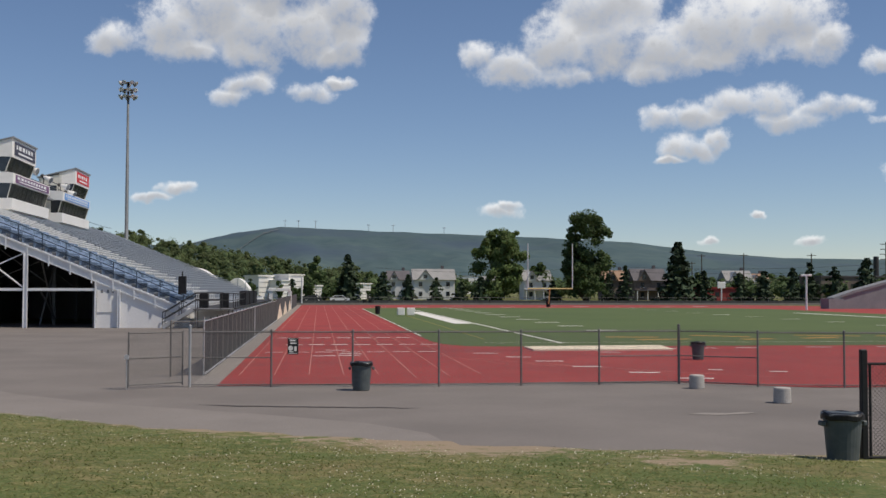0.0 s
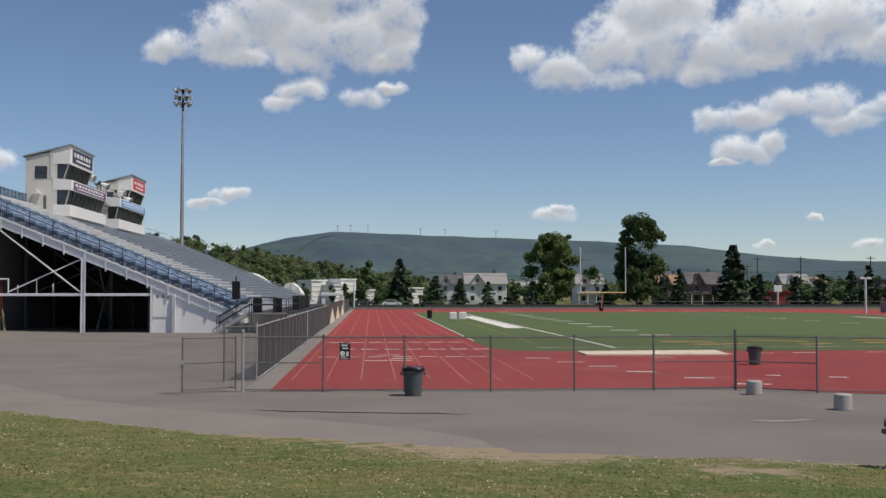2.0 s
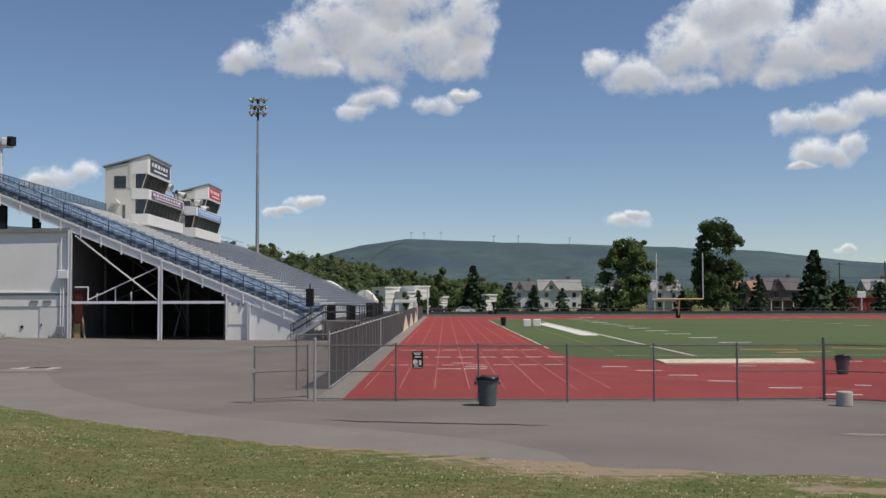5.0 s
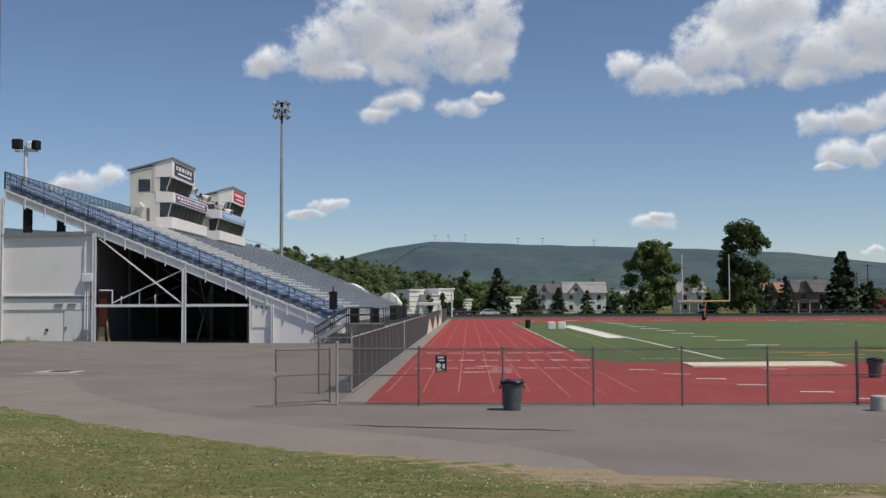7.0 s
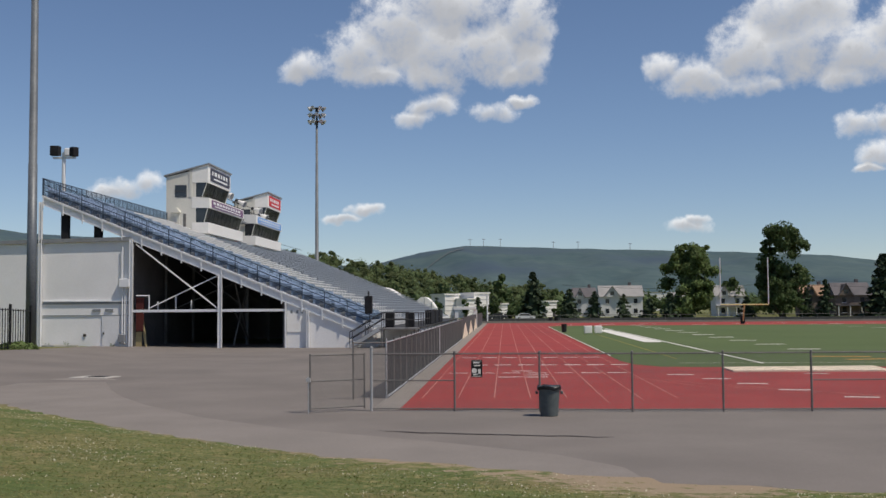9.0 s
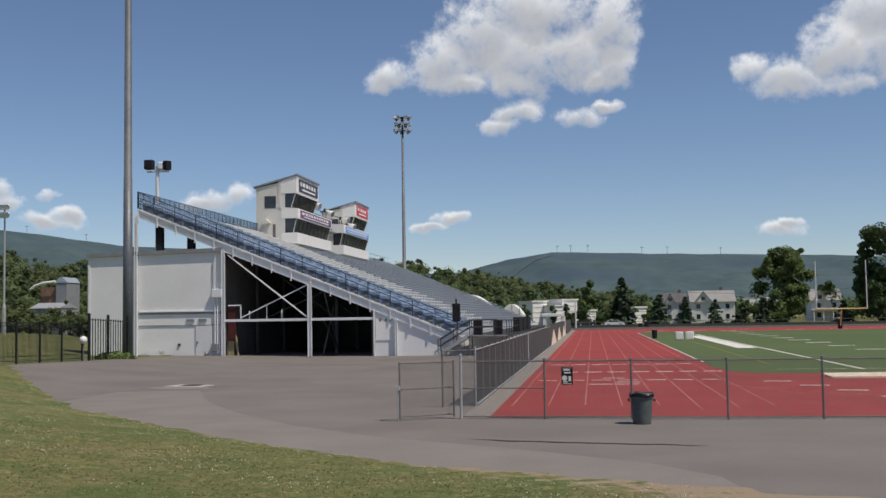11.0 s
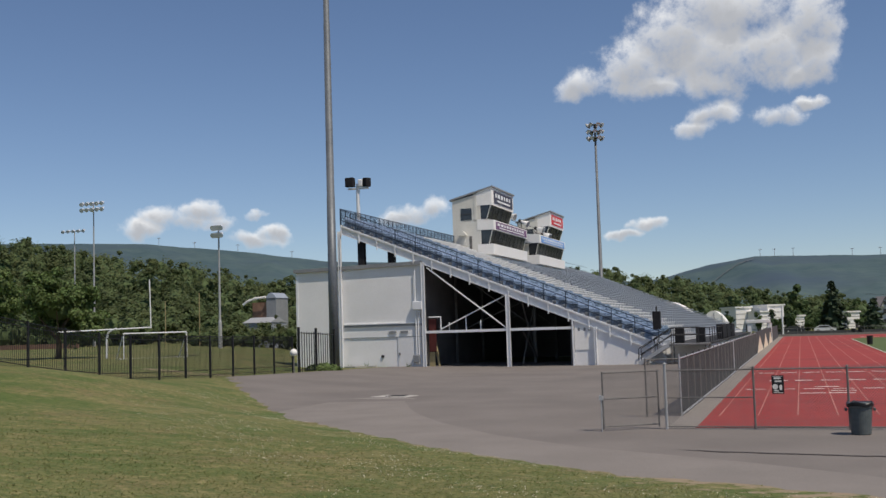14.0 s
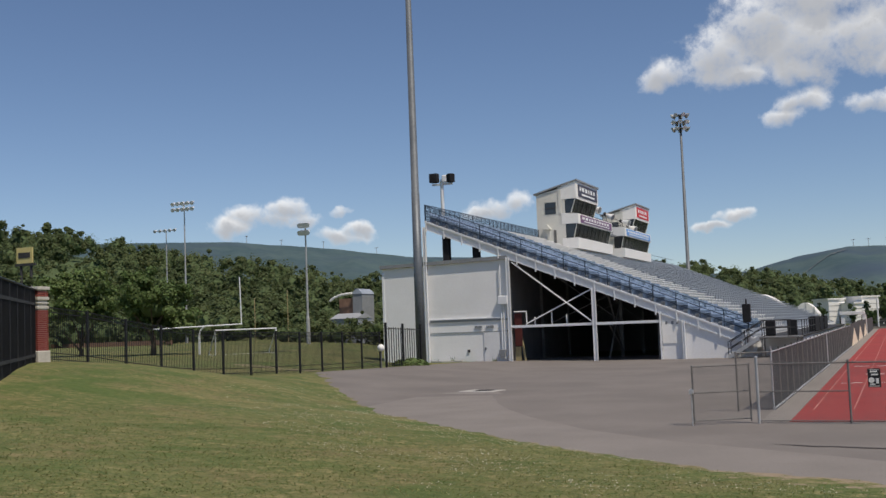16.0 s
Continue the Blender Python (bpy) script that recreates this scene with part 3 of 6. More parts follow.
for pts in ([(8.7, 24.0), (9.1, 24.2), (9.7, 24.05), (10.2, 24.25), (10.5, 24.05), (9.9, 23.8), (9.3, 23.7)], [(-20.0, 46.6), (-18.2, 46.0), (-16.4, 46.0), (-17.0, 46.8), (-19.2, 47.3)]):
    sheet("dusty_patch", DUSTY, "pale dusty patch on the asphalt", pts, 0.02, "patch")

# ---- chain link fence before the track ----
FH = 1.70


def mesh_wires(bm, a, b, z0, z1, pitch=0.075, r=0.0025):
    """Diagonal wires of chain link between two upright edges, as thin flat ribbons."""
    a, b = Vector((*a, 0)), Vector((*b, 0))
    d = b - a
    length, h = d.length, z1 - z0
    u = d / length
    n = u.cross(Vector((0, 0, 1))) * 0.004
    k = -h
    while k < length:
        for sgn in (1, -1):
            s0, s1 = max(0.0, k), min(length, k + h)
            if s1 - s0 < 0.03:
                continue
            za, zb = (z0 + s0 - k, z0 + s1 - k) if sgn > 0 else (z1 - s0 + k, z1 - s1 + k)
            p, q = a + u * s0 + n * sgn + Vector((0, 0, za)), a + u * s1 + n * sgn + Vector((0, 0, zb))
            o = Vector((0, 0, r * 1.6))
            bm.faces.new([bm.verts.new(v) for v in (p - o, q - o, q + o, p + o)])
        k += pitch
    return bm


fence_pts = [(-3.9, 32.2), (-1.47, 32.1), (0.98, 31.95), (3.6, 31.8), (6.16, 31.85), (8.65, 31.95), (11.25, 32.05), (13.3, 30.75), (15.8, 30.2), (18.4, 30.0), (21, 29.9), (23.6, 29.8)]
fence = thing("chain_link_fence", (3.7, 32, 0), "low grey chain link fence with galvanised posts before the track", "fence")
for i, (x, y) in enumerate(fence_pts):
    tall = 0.14 if i in (0, 6) else 0
    r = 0.042 if i in (0, 6) else 0.03
    bm = rod(B(), (x, y, 0), (x, y, FH + tall), r, n=10)
    lathe(bm, (x, y, FH + tall), [(r + 0.008, 0), (r + 0.008, 0.03), (0.012, 0.06)], 10)
    part("post", bm, GALV_LIGHT if i == 0 else GALV, fence)
for i, (a, b) in enumerate(zip(fence_pts, fence_pts[1:])):
    part("top_rail", rod(B(), (*a, FH - 0.03), (*b, FH - 0.03), 0.021), GALV, fence)
    part("bottom_rail", rod(B(), (*a, 0.09), (*b, 0.09), 0.016), GALV, fence)
    if i in (0, 5, 6):
        part("middle_rail", rod(B(), (*a, 0.90), (*b, 0.90), 0.018), GALV, fence)
    part("wire_mesh", mesh_wires(B(), a, b, 0.05, FH + 0.045), GALV, fence)

gate = thing("chain_link_gate", (-4.0, 32.2, 0), "open chain link gate leaf swung out over the asphalt", "gate")
g0, g1 = (-4.15, 32.5), (-5.6, 31.6)
bm = B()
for p in (g0, g1):
    rod(bm, (*p, 0.06), (*p, FH), 0.026)
for z in (0.14, 0.92, FH - 0.04):
    rod(bm, (*g0, z), (*g1, z), 0.02)
part("gate_frame", bm, GALV, gate)
part("wire_mesh", mesh_wires(B(), g0, g1, 0.14, FH - 0.04), GALV, gate)
part("latch", box(rod(B(), (-5.64, 31.56, -0.02), (-5.64, 31.56, 1.05), 0.018), -5.7, -5.58, 31.5, 31.62, 0.9, 1.02), GALV_LIGHT, gate)

# ---- fence beside the track ----
side = thing("trackside_fence", (-3.95, 60, 0), "tall chain link fence with grey slats along the track", "fence")
ys = [36.6 + 2.44 * i for i in range(27)]
for i, y in enumerate(ys):
    part("post", rod(B(), (-3.95, y, 0), (-3.95, y, 1.95 if i else 2.0), 0.045 if i == 12 else 0.03), GALV_LIGHT if i in (0, 12) else GALV, side)
part("top_rail", rod(B(), (-3.95, ys[0], 1.86), (-3.95, ys[-1], 1.86), 0.025), GALV_LIGHT, side)
part("bottom_rail", rod(B(), (-3.9, ys[0], 0.08), (-3.9, ys[-1], 0.08), 0.03), GALV_LIGHT, side)
bm = B()
y = ys[0] + 0.05
while y < ys[-1]:
    box(bm, -3.965, -3.955, y, y + 0.085, 0.1, 1.84)
    y += 0.14
tagged(part("slat", bm, GREY_CLOTH, side, "grey privacy slats"), kind="stuff")
part("return_panel", mesh_wires(rod(rod(B(), (-3.95, 36.6, 1.86), (-5.0, 36.2, 1.86), 0.02), (-5.0, 36.2, 0), (-5.0, 36.2, 1.9), 0.03), (-3.95, 36.6), (-5.0, 36.2), 0.08, 1.86), GALV, side)
# zigzag banner wall at the far end of the fence
zig = thing("banner_wall", (-3.8, 120, 0), "grey windscreen wall with pale triangles beside the track", "wall banner")
bm = B()
prism(bm, [(100.2, 0), (190, 0), (190, 2.0), (100.2, 2.0)], "x", -3.99, -3.93)
part("screen", bm, GREY_CLOTH, zig)
for y0 in (100.6, 118.0, 137.0):
    bm = B()
    prism(bm, [(y0, 0.05), (y0 + 15.0, 0.05), (y0 + 7.0, 1.5)], "x", -3.92, -3.90)
    part("pale_triangle", bm, SAND_COVER, zig)

# ---- grandstand ----
K_RAKE = 0.405
X0, X1, Y0, Y1 = -9.9, -35.6, 82.0, 190.0


def deck(x):
    return 1.38 + (X0 - x) * K_RAKE


stand = thing("grandstand", (-22, 82, 0), "large steel grandstand with blue seats and white raking girder", "grandstand")
for y in (Y0, Y1):
    bm = B()
    prism(bm, [(X0, deck(X0)), (X1, deck(X1)), (X1, deck(X1) - 0.62), (X0, deck(X0) - 0.62)], "y", y - 0.06, y + 0.06)
    prism(bm, [(X0 + .1, deck(X0) + 0.03), (X1, deck(X1) + 0.07), (X1, deck(X1) - 0.06), (X0 + .1, deck(X0) - 0.10)], "y", y - 0.22, y + 0.1)
    prism(bm, [(X0, deck(X0) - 0.56), (X1, deck(X1) - 0.56), (X1, deck(X1) - 0.66), (X0, deck(X0) - 0.66)], "y", y - 0.16, y + 0.1)
    part("raking_girder", bm, WHITE_PAINT, stand)
for i in range(17):
    x = X0 - 0.8 - i * 1.55
    part("bracket", beam(B(), (x, Y0 - 0.19, deck(x) - 0.85), (x, Y0 - 0.19, deck(x) + 0.1), 0.09, 0.07), WHITE_PAINT, stand)
ROWS_N = 31
pitch = (X0 - X1) / ROWS_N
bm = B()
prof = []
for i in range(ROWS_N):
    x = X0 - i * pitch
    prof += [(x, deck(x) - 0.05), (x, deck(x) + pitch * K_RAKE - 0.05)]
prof += [(X1, deck(X1) - 0.05), (X1, deck(X1) - 0.3), (X0, deck(X0) - 0.3)]
prism(bm, prof, "y", Y0 + 0.1, Y0 + 15.3)
part("stepped_deck", bm, DECK, stand, "stepped grey metal deck")
for ya, yb, m in ((Y0 + 15.3, Y0 + 32.6, ALU_WORN), (Y0 + 32.6, Y1 - 0.1, DECK)):
    part("stepped_deck", prism(B(), prof, "y", ya, yb), m, stand, "stepped bare aluminium deck")


def seat(bm, y):
    """One tip-up seat at the origin, y along the row."""
    box(bm, -0.42, -0.04, y + 0.04, y + 0.44, 0.36, 0.43)
    beam(bm, (-0.42, y + 0.24, 0.40), (-0.54, y + 0.24, 0.80), 0.42, 0.05)
    for e in (y, y + 0.46):
        prism(bm, [(-0.54, 0.0), (-0.40, 0.0), (-0.16, 0.50), (-0.20, 0.56), (-0.50, 0.56)], "y", e, e + 0.035)
    return bm


seat_mesh = mesh_of("seat", seat(B(), 0), SEAT_BLUE)
sv0 = np.array([v.co[:] for v in seat_mesh.vertices])
sf0 = [tuple(f.vertices) for f in seat_mesh.polygons]
bm = B()
box(bm, -0.36, -0.02, 15.6, 32.0, 0.38, 0.45)
for k in range(9):
    box(bm, -0.2, -0.14, 16.0 + k * 1.9, 16.1 + k * 1.9, 0, 0.4)
bench_mesh = mesh_of("bench", bm, ALU)
bm = B()
box(bm, -0.36, -0.02, 33.2, 107.0, 0.38, 0.45)
for k in range(38):
    box(bm, -0.2, -0.14, 33.5 + k * 1.9, 33.6 + k * 1.9, 0, 0.4)
far_bench_mesh = mesh_of("bench", bm, ALU_DULL)
rest_v, rest_f = [], []
for i in range(1, ROWS_N):
    x = X0 - i * pitch
    z = deck(x) - 0.05 + pitch * K_RAKE
    for me in (bench_mesh, far_bench_mesh):
        ob = new("bench", me)
        ob.parent = stand
        ob.location = Vector((x, 82, z)) - ORIGIN[stand]
    y = Y0 + 0.16
    for k in range(23):
        if k in (12,):
            y += 1.1
        if k < 10:
            ob = new("seat", seat_mesh)
            ob.parent = stand
            ob.location = Vector((x, y, z)) - ORIGIN[stand]
        else:
            rest_f += [tuple(a + len(rest_v) * len(sv0) for a in f) for f in sf0]
            rest_v.append(sv0 + np.array([x, y, z]))
        y += 0.60
tagged(raw("seat_block", np.concatenate(rest_v), rest_f, SEAT_BLUE, parent=stand), "rows of blue tip-up seats", kind="stuff")
# railing down the near end
posts = [X0 - 0.3 - i * 1.72 for i in range(15)] + [X1 + 0.05]
for x in posts:
    part("rail_post", rod(B(), (x, Y0 - 0.05, deck(x)), (x, Y0 - 0.05, deck(x) + 1.36), 0.035), RAIL_BLUE, stand)
for h in (0.5, 0.95, 1.36):
    part("handrail", rod(B(), (X0, Y0 - 0.05, deck(X0) + h), (X1, Y0 - 0.05, deck(X1) + h), 0.03), RAIL_BLUE, stand)
bm = B()
for i in range(60):
    x = X1 + 0.08 + i * 0.14
    if x < X0 - 17:
        rod(bm, (x, Y0 - 0.05, deck(x) + 0.1), (x, Y0 - 0.05, deck(x) + 1.34), 0.012, n=5)
tagged(part("baluster", bm, RAIL_BLUE, stand), kind="stuff")
# railing along the back
zb = deck(X1)
for h in (0.1, 0.72, 1.42):
    part("back_rail", rod(B(), (X1 - 0.05, Y0, zb + h), (X1 - 0.05, Y1, zb + h), 0.03), RAIL_BLUE, stand)
for i in range(29):
    part("back_post", rod(B(), (X1 - 0.05, Y0 + 0.02 + i * 1.1, zb - 0.1), (X1 - 0.05, Y0 + 0.02 + i * 1.1, zb + 1.42), 0.035), RAIL_BLUE, stand)
bm = B()
for i in range(330):
    rod(bm, (X1 - 0.05, Y0 + 0.1 + i * 0.11, zb + 0.1), (X1 - 0.05, Y0 + 0.1 + i * 0.11, zb + 1.4), 0.011, n=4)
tagged(part("back_baluster", bm, RAIL_BLUE, stand), kind="stuff")
# columns, ties and braces
for x, w in ((-35.7, 0.24), (-28.55, 0.26), (-21.65, 0.30), (-16.6, 0.1), (-14.9, 0.2)):
    bm = B()
    z1 = deck(x) - 0.5
    box(bm, x - w / 2, x - w / 2 + 0.05, Y0 - 0.28, Y0 - 0.04, -0.1, z1)
    box(bm, x + w / 2 - 0.05, x + w / 2, Y0 - 0.28, Y0 - 0.04, -0.1, z1)
    box(bm, x - w / 2, x + w / 2, Y0 - 0.19, Y0 - 0.13, -0.1, z1)
    part("column", bm, WHITE_PAINT, stand)
part("tie_beam", box(B(), -28.4, -16.7, Y0 - 0.2, Y0 - 0.02, 2.78, 2.98), WHITE_PAINT, stand)
for a, b, w in (((-28.2, Y0 - 0.1, 8.0), (-21.85, Y0 - 0.1, 3.05), 0.2), ((-27.2, Y0 + 0.15, 3.1), (-21.8, Y0 + 0.15, 5.6), 0.16)):
    part("brace", beam(B(), a, b, w, 0.08), WHITE_PAINT, stand)
for y in (90.0, 98.0):
    for x in (-28.4, -21.5, -17.5):
        part("inner_column", beam(B(), (x, y, 0), (x, y, deck(x) - 0.4), 0.24, 0.24), GALV, stand)
    part("inner_tie", beam(B(), (-28.4, y, 2.9), (-16.7, y, 2.9), 0.16, 0.16), GALV, stand)
    part("inner_brace", beam(B(), (-28.3, y, 8.0), (-21.6, y, 3.0), 0.14, 0.08), GALV, stand)
    part("inner_brace", beam(B(), (-27.5, y, 3.1), (-21.6, y, 5.6), 0.14, 0.08), GALV, stand)
for a, b in (((-21.0, 83.5, 0.2), (-21.4, 90, 5.4)), ((-21.4, 90, 0.2), (-21.0, 83.5, 5.4)), ((-21.4, 90, 0.4), (-21.2, 84, 3.0))):
    part("cross_brace", beam(B(), a, b, 0.10, 0.10), GALV, stand)
for x, zt in ((-27.3, 4.1), (-25.2, 4.1), (-24.0, 3.7), (-26.6, 3.6)):
    part("guard_pipe", rod(B(), (x, Y0 + 0.3, 2.95), (x, Y0 + 0.3, zt), 0.05), WHITE_PAINT, stand)
part("guard_pipe", rod(B(), (-28.3, Y0 + 0.3, 4.05), (-27.3, Y0 + 0.3, 4.05), 0.05), WHITE_PAINT, stand)
part("red_panel", box(B(), -28.35, -27.75, Y0 + 0.4, Y0 + 0.5, 1.3, 3.9), MAROON, stand, "dull red panel inside the bay")
part("yellow_post", rod(B(), (-27.55, Y0 + 0.5, 0), (-27.85, Y0 + 0.5, 2.1), 0.1), TAN_POST, stand)
part("yellow_panel", box(B(), -28.35, -27.9, Y0 + 0.4, Y0 + 0.5, 0, 1.28), TAN_POST, stand)
# rear and inner walls under the deck, added dark to shut out daylight
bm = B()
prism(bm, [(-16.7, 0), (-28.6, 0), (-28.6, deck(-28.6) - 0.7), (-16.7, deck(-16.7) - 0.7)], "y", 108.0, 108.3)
part("added_bay_wall", bm, BAY_SHADE, stand)
bm = B()
prism(bm, [(-9.95, 0), (-16.55, 0), (-16.55, deck(-16.55) - 0.62), (-9.95, deck(-9.95) - 0.62)], "y", Y0 + 0.0, Y0 + 0.25)
part("end_wall", bm, END_WALL, stand, "pale grey end wall under the girder")
# added dark sheet over the building's white side, standing in for deck shade
part("bay_shade_lining", box(B(), -28.73, -28.68, Y0 + 0.4, 112, 0, 8.2), BAY_SHADE, stand)
part("added_bay_side", box(B(), -16.9, -16.6, Y0 + 0.26, 108, 0, 3.4), BAY_SHADE, stand)
part("front_wall", box(B(), -9.95, -9.7, Y0 + 0.0, Y1, 0, 1.45), LOW_WALL, stand)
poster = thing("notice_board", (-15.8, 81.95, 1.3), "large white notice sheet with faded marks on the wall", "notice")
part("sheet", box(B(), -16.5, -15.02, Y0 - 0.05, Y0 - 0.01, 1.2, 2.95), BOOTH_WHITE, poster)
for x in (-16.25, -15.8, -15.45):
    part("mark", box(B(), x, x + 0.16, Y0 - 0.06, Y0 - 0.05, 2.62, 2.86), ROOF_GREY, poster)
# front walkway with its rail and covers
walkway = thing("stand_walkway", (-8.6, 90, 0), "raised front walkway with railings and black covers", "walkway")
part("platform", box(B(), -9.7, -6.6, 84.5, 150, 0, 1.35), LOW_WALL, walkway)
part("platform_edge", box(B(), -9.7, -6.5, 84.4, 150, 1.35, 1.47), DARK, walkway)
for i in range(14):
    part("rail_post", rod(B(), (-6.7, 84.6 + i * 2.4, 1.45), (-6.7, 84.6 + i * 2.4, 2.6), 0.03), DARK, walkway)
for h in (2.05, 2.6):
    part("handrail", rod(B(), (-6.7, 84.6, h), (-6.7, 116, h), 0.03), DARK, walkway)
    part("cross_rail", rod(B(), (-9.6, 84.6, h), (-6.7, 84.6, h), 0.03), DARK, walkway)
for x, y in ((-9.0, 85.2), (-7.5, 86.0)):
    part("black_cover", box(B(), x - 0.35, x + 0.35, y - 0.3, y + 0.3, 1.45, 2.6, 0.06), BLACK_CLOTH, walkway)
for y in (98, 104, 111):
    part("black_screen", box(B(), -7.2, -6.62, y, y + 4.6, 1.5, 2.75, 0.05), BLACK_CLOTH, walkway)
# stair at the front corner
stair = thing("metal_stair", (-10.4, 81, 0), "short metal stair with wooden treads and pipe handrails", "stair")
for k in range(7):
    x = -11.4 + k * 0.3
    part("tread", box(B(), x, x + 0.3, 80.4, 81.7, 0.16 + k * 0.19, 0.22 + k * 0.19), WOODEN, stair)
for y in (80.35, 81.75):
    part("stringer", beam(B(), (-11.5, y, 0.1), (-9.2, y, 1.5), 0.08, 0.28), GALV_LIGHT, stair)
    for h in (0.55, 1.05):
        part("handrail", rod(B(), (-11.5, y, 0.15 + h), (-9.1, y, 1.6 + h), 0.03), DARK, stair)
        part("level_rail", rod(B(), (-9.1, y, 1.6 + h), (-7.2, y, 1.6 + h), 0.03), DARK, stair)
    for x, z in ((-11.5, 0.0), (-10.3, 0.8), (-9.1, 1.4), (-7.3, 1.4)):
        part("rail_post", rod(B(), (x, y, z), (x, y, z + 1.2), 0.03), DARK, stair)
    part("leg", rod(B(), (-9.1, y, 0), (-9.1, y, 1.5), 0.045), GALV, stair)
part("landing", box(B(), -9.3, -6.6, 80.3, 84.4, 1.36, 1.46), GALV, stair)
for x, y in ((-6.7, 80.4), (-6.7, 84.2)):
    part("leg", rod(B(), (x, y, 0), (x, y, 1.4), 0.045), GALV, stair)

# ---- block building under the stand ----
shed = thing("block_building", (-34, 82, 0), "pale grey painted block storage building under the stand", "building")
# unseen depth, run far back so no daylight shows behind the bay
bm = B()
prism(bm, [(-39.75, 0.0), (-28.75, 0.0), (-28.75, 8.3), (-39.75, 8.1)], "y", Y0 + 0.02, 112)
part("wall", bm, WALL_PAINT, shed)
bm = B()
prism(bm, [(-39.9, 8.08), (-28.6, 8.28), (-28.6, 8.58), (-39.9, 8.36)], "y", Y0 - 0.2, 112.2)
part("roof_edge", bm, ROOF_GREY, shed)
part("band", box(B(), -35.5, -28.8, Y0 - 0.06, Y0 + 0.02, 3.42, 3.62), ROOF_GREY, shed)
part("ledge", box(B(), -35.5, -28.8, Y0 - 0.1, Y0 + 0.02, 3.62, 3.70), WHITE_PAINT, shed)
part("ledge", box(B(), -35.5, -28.8, Y0 - 0.04, Y0 + 0.02, 2.55, 2.60), ROOF_GREY, shed)
for x in (-31.6, -30.6):
    bm = box(B(), x, x + 0.62, Y0 - 0.05, Y0 + 0.02, 2.86, 3.06)
    v = part("vent", bm, ROOF_GREY, shed)
bm = box(B(), -30.85, -29.5, Y0 - 0.04, Y0 + 0.02, 0.12, 2.5)
d = part("door", bm, LOW_WALL, shed, "grey metal door")
part("handle", box(B(), -30.75, -30.67, Y0 - 0.1, Y0 - 0.04, 1.1, 1.3), DARK, d)
part("lock_box", box(B(), -32.3, -32.1, Y0 - 0.06, Y0 + 0.02, 0.95, 1.15), DARK, shed)
part("corner_trim", box(B(), -39.78, -39.6, Y0 - 0.03, Y0 + 0.02, 0.1, 7.7), WHITE_PAINT, shed)
for x in (-29.25, -29.05, -28.9):
    part("conduit", rod(B(), (x, Y0 - 0.12, 0.4), (x, Y0 - 0.12, 7.8 if x < -29.2 else 5.4), 0.05), WHITE_PAINT, shed)
part("meter_box", box(B(), -29.45, -28.65, Y0 - 0.35, Y0 - 0.04, 4.7, 5.35, 0.03), WHITE_PAINT, shed)
part("switch_box", box(B(), -29.5, -29.0, Y0 - 0.3, Y0 - 0.04, 0.5, 1.1, 0.03), ROOF_GREY, shed)


slab = thing("broken_slab", (-33.9, 81.4, 0.2), "broken pale concrete slab with weeds by the building", "slab")
bm = B()
prism(bm, [(-35.2, 81.1), (-34.1, 80.8), (-33.2, 81.0), (-32.4, 80.9), (-32.6, 81.75), (-35.0, 81.8)], "z", 0.1, 0.33)
part("slab", bm, CONCRETE, slab)
for k, (wx, wh) in enumerate(((-33.5, 0.5), (-34.9, 0.3), (-29.9, 0.35))):
    bm = B()
    for i in range(9):
        a = i * 0.7 + k
        rod(bm, (wx + 0.05 * math.cos(a), 81.6, 0.15), (wx + 0.22 * math.cos(a), 81.6 + 0.15 * math.sin(a), 0.2 + wh * (0.6 + 0.4 * math.sin(i * 2.1))), 0.03, 0.006, 5)
    part("weed", bm, LEAF, slab, "small green weeds")


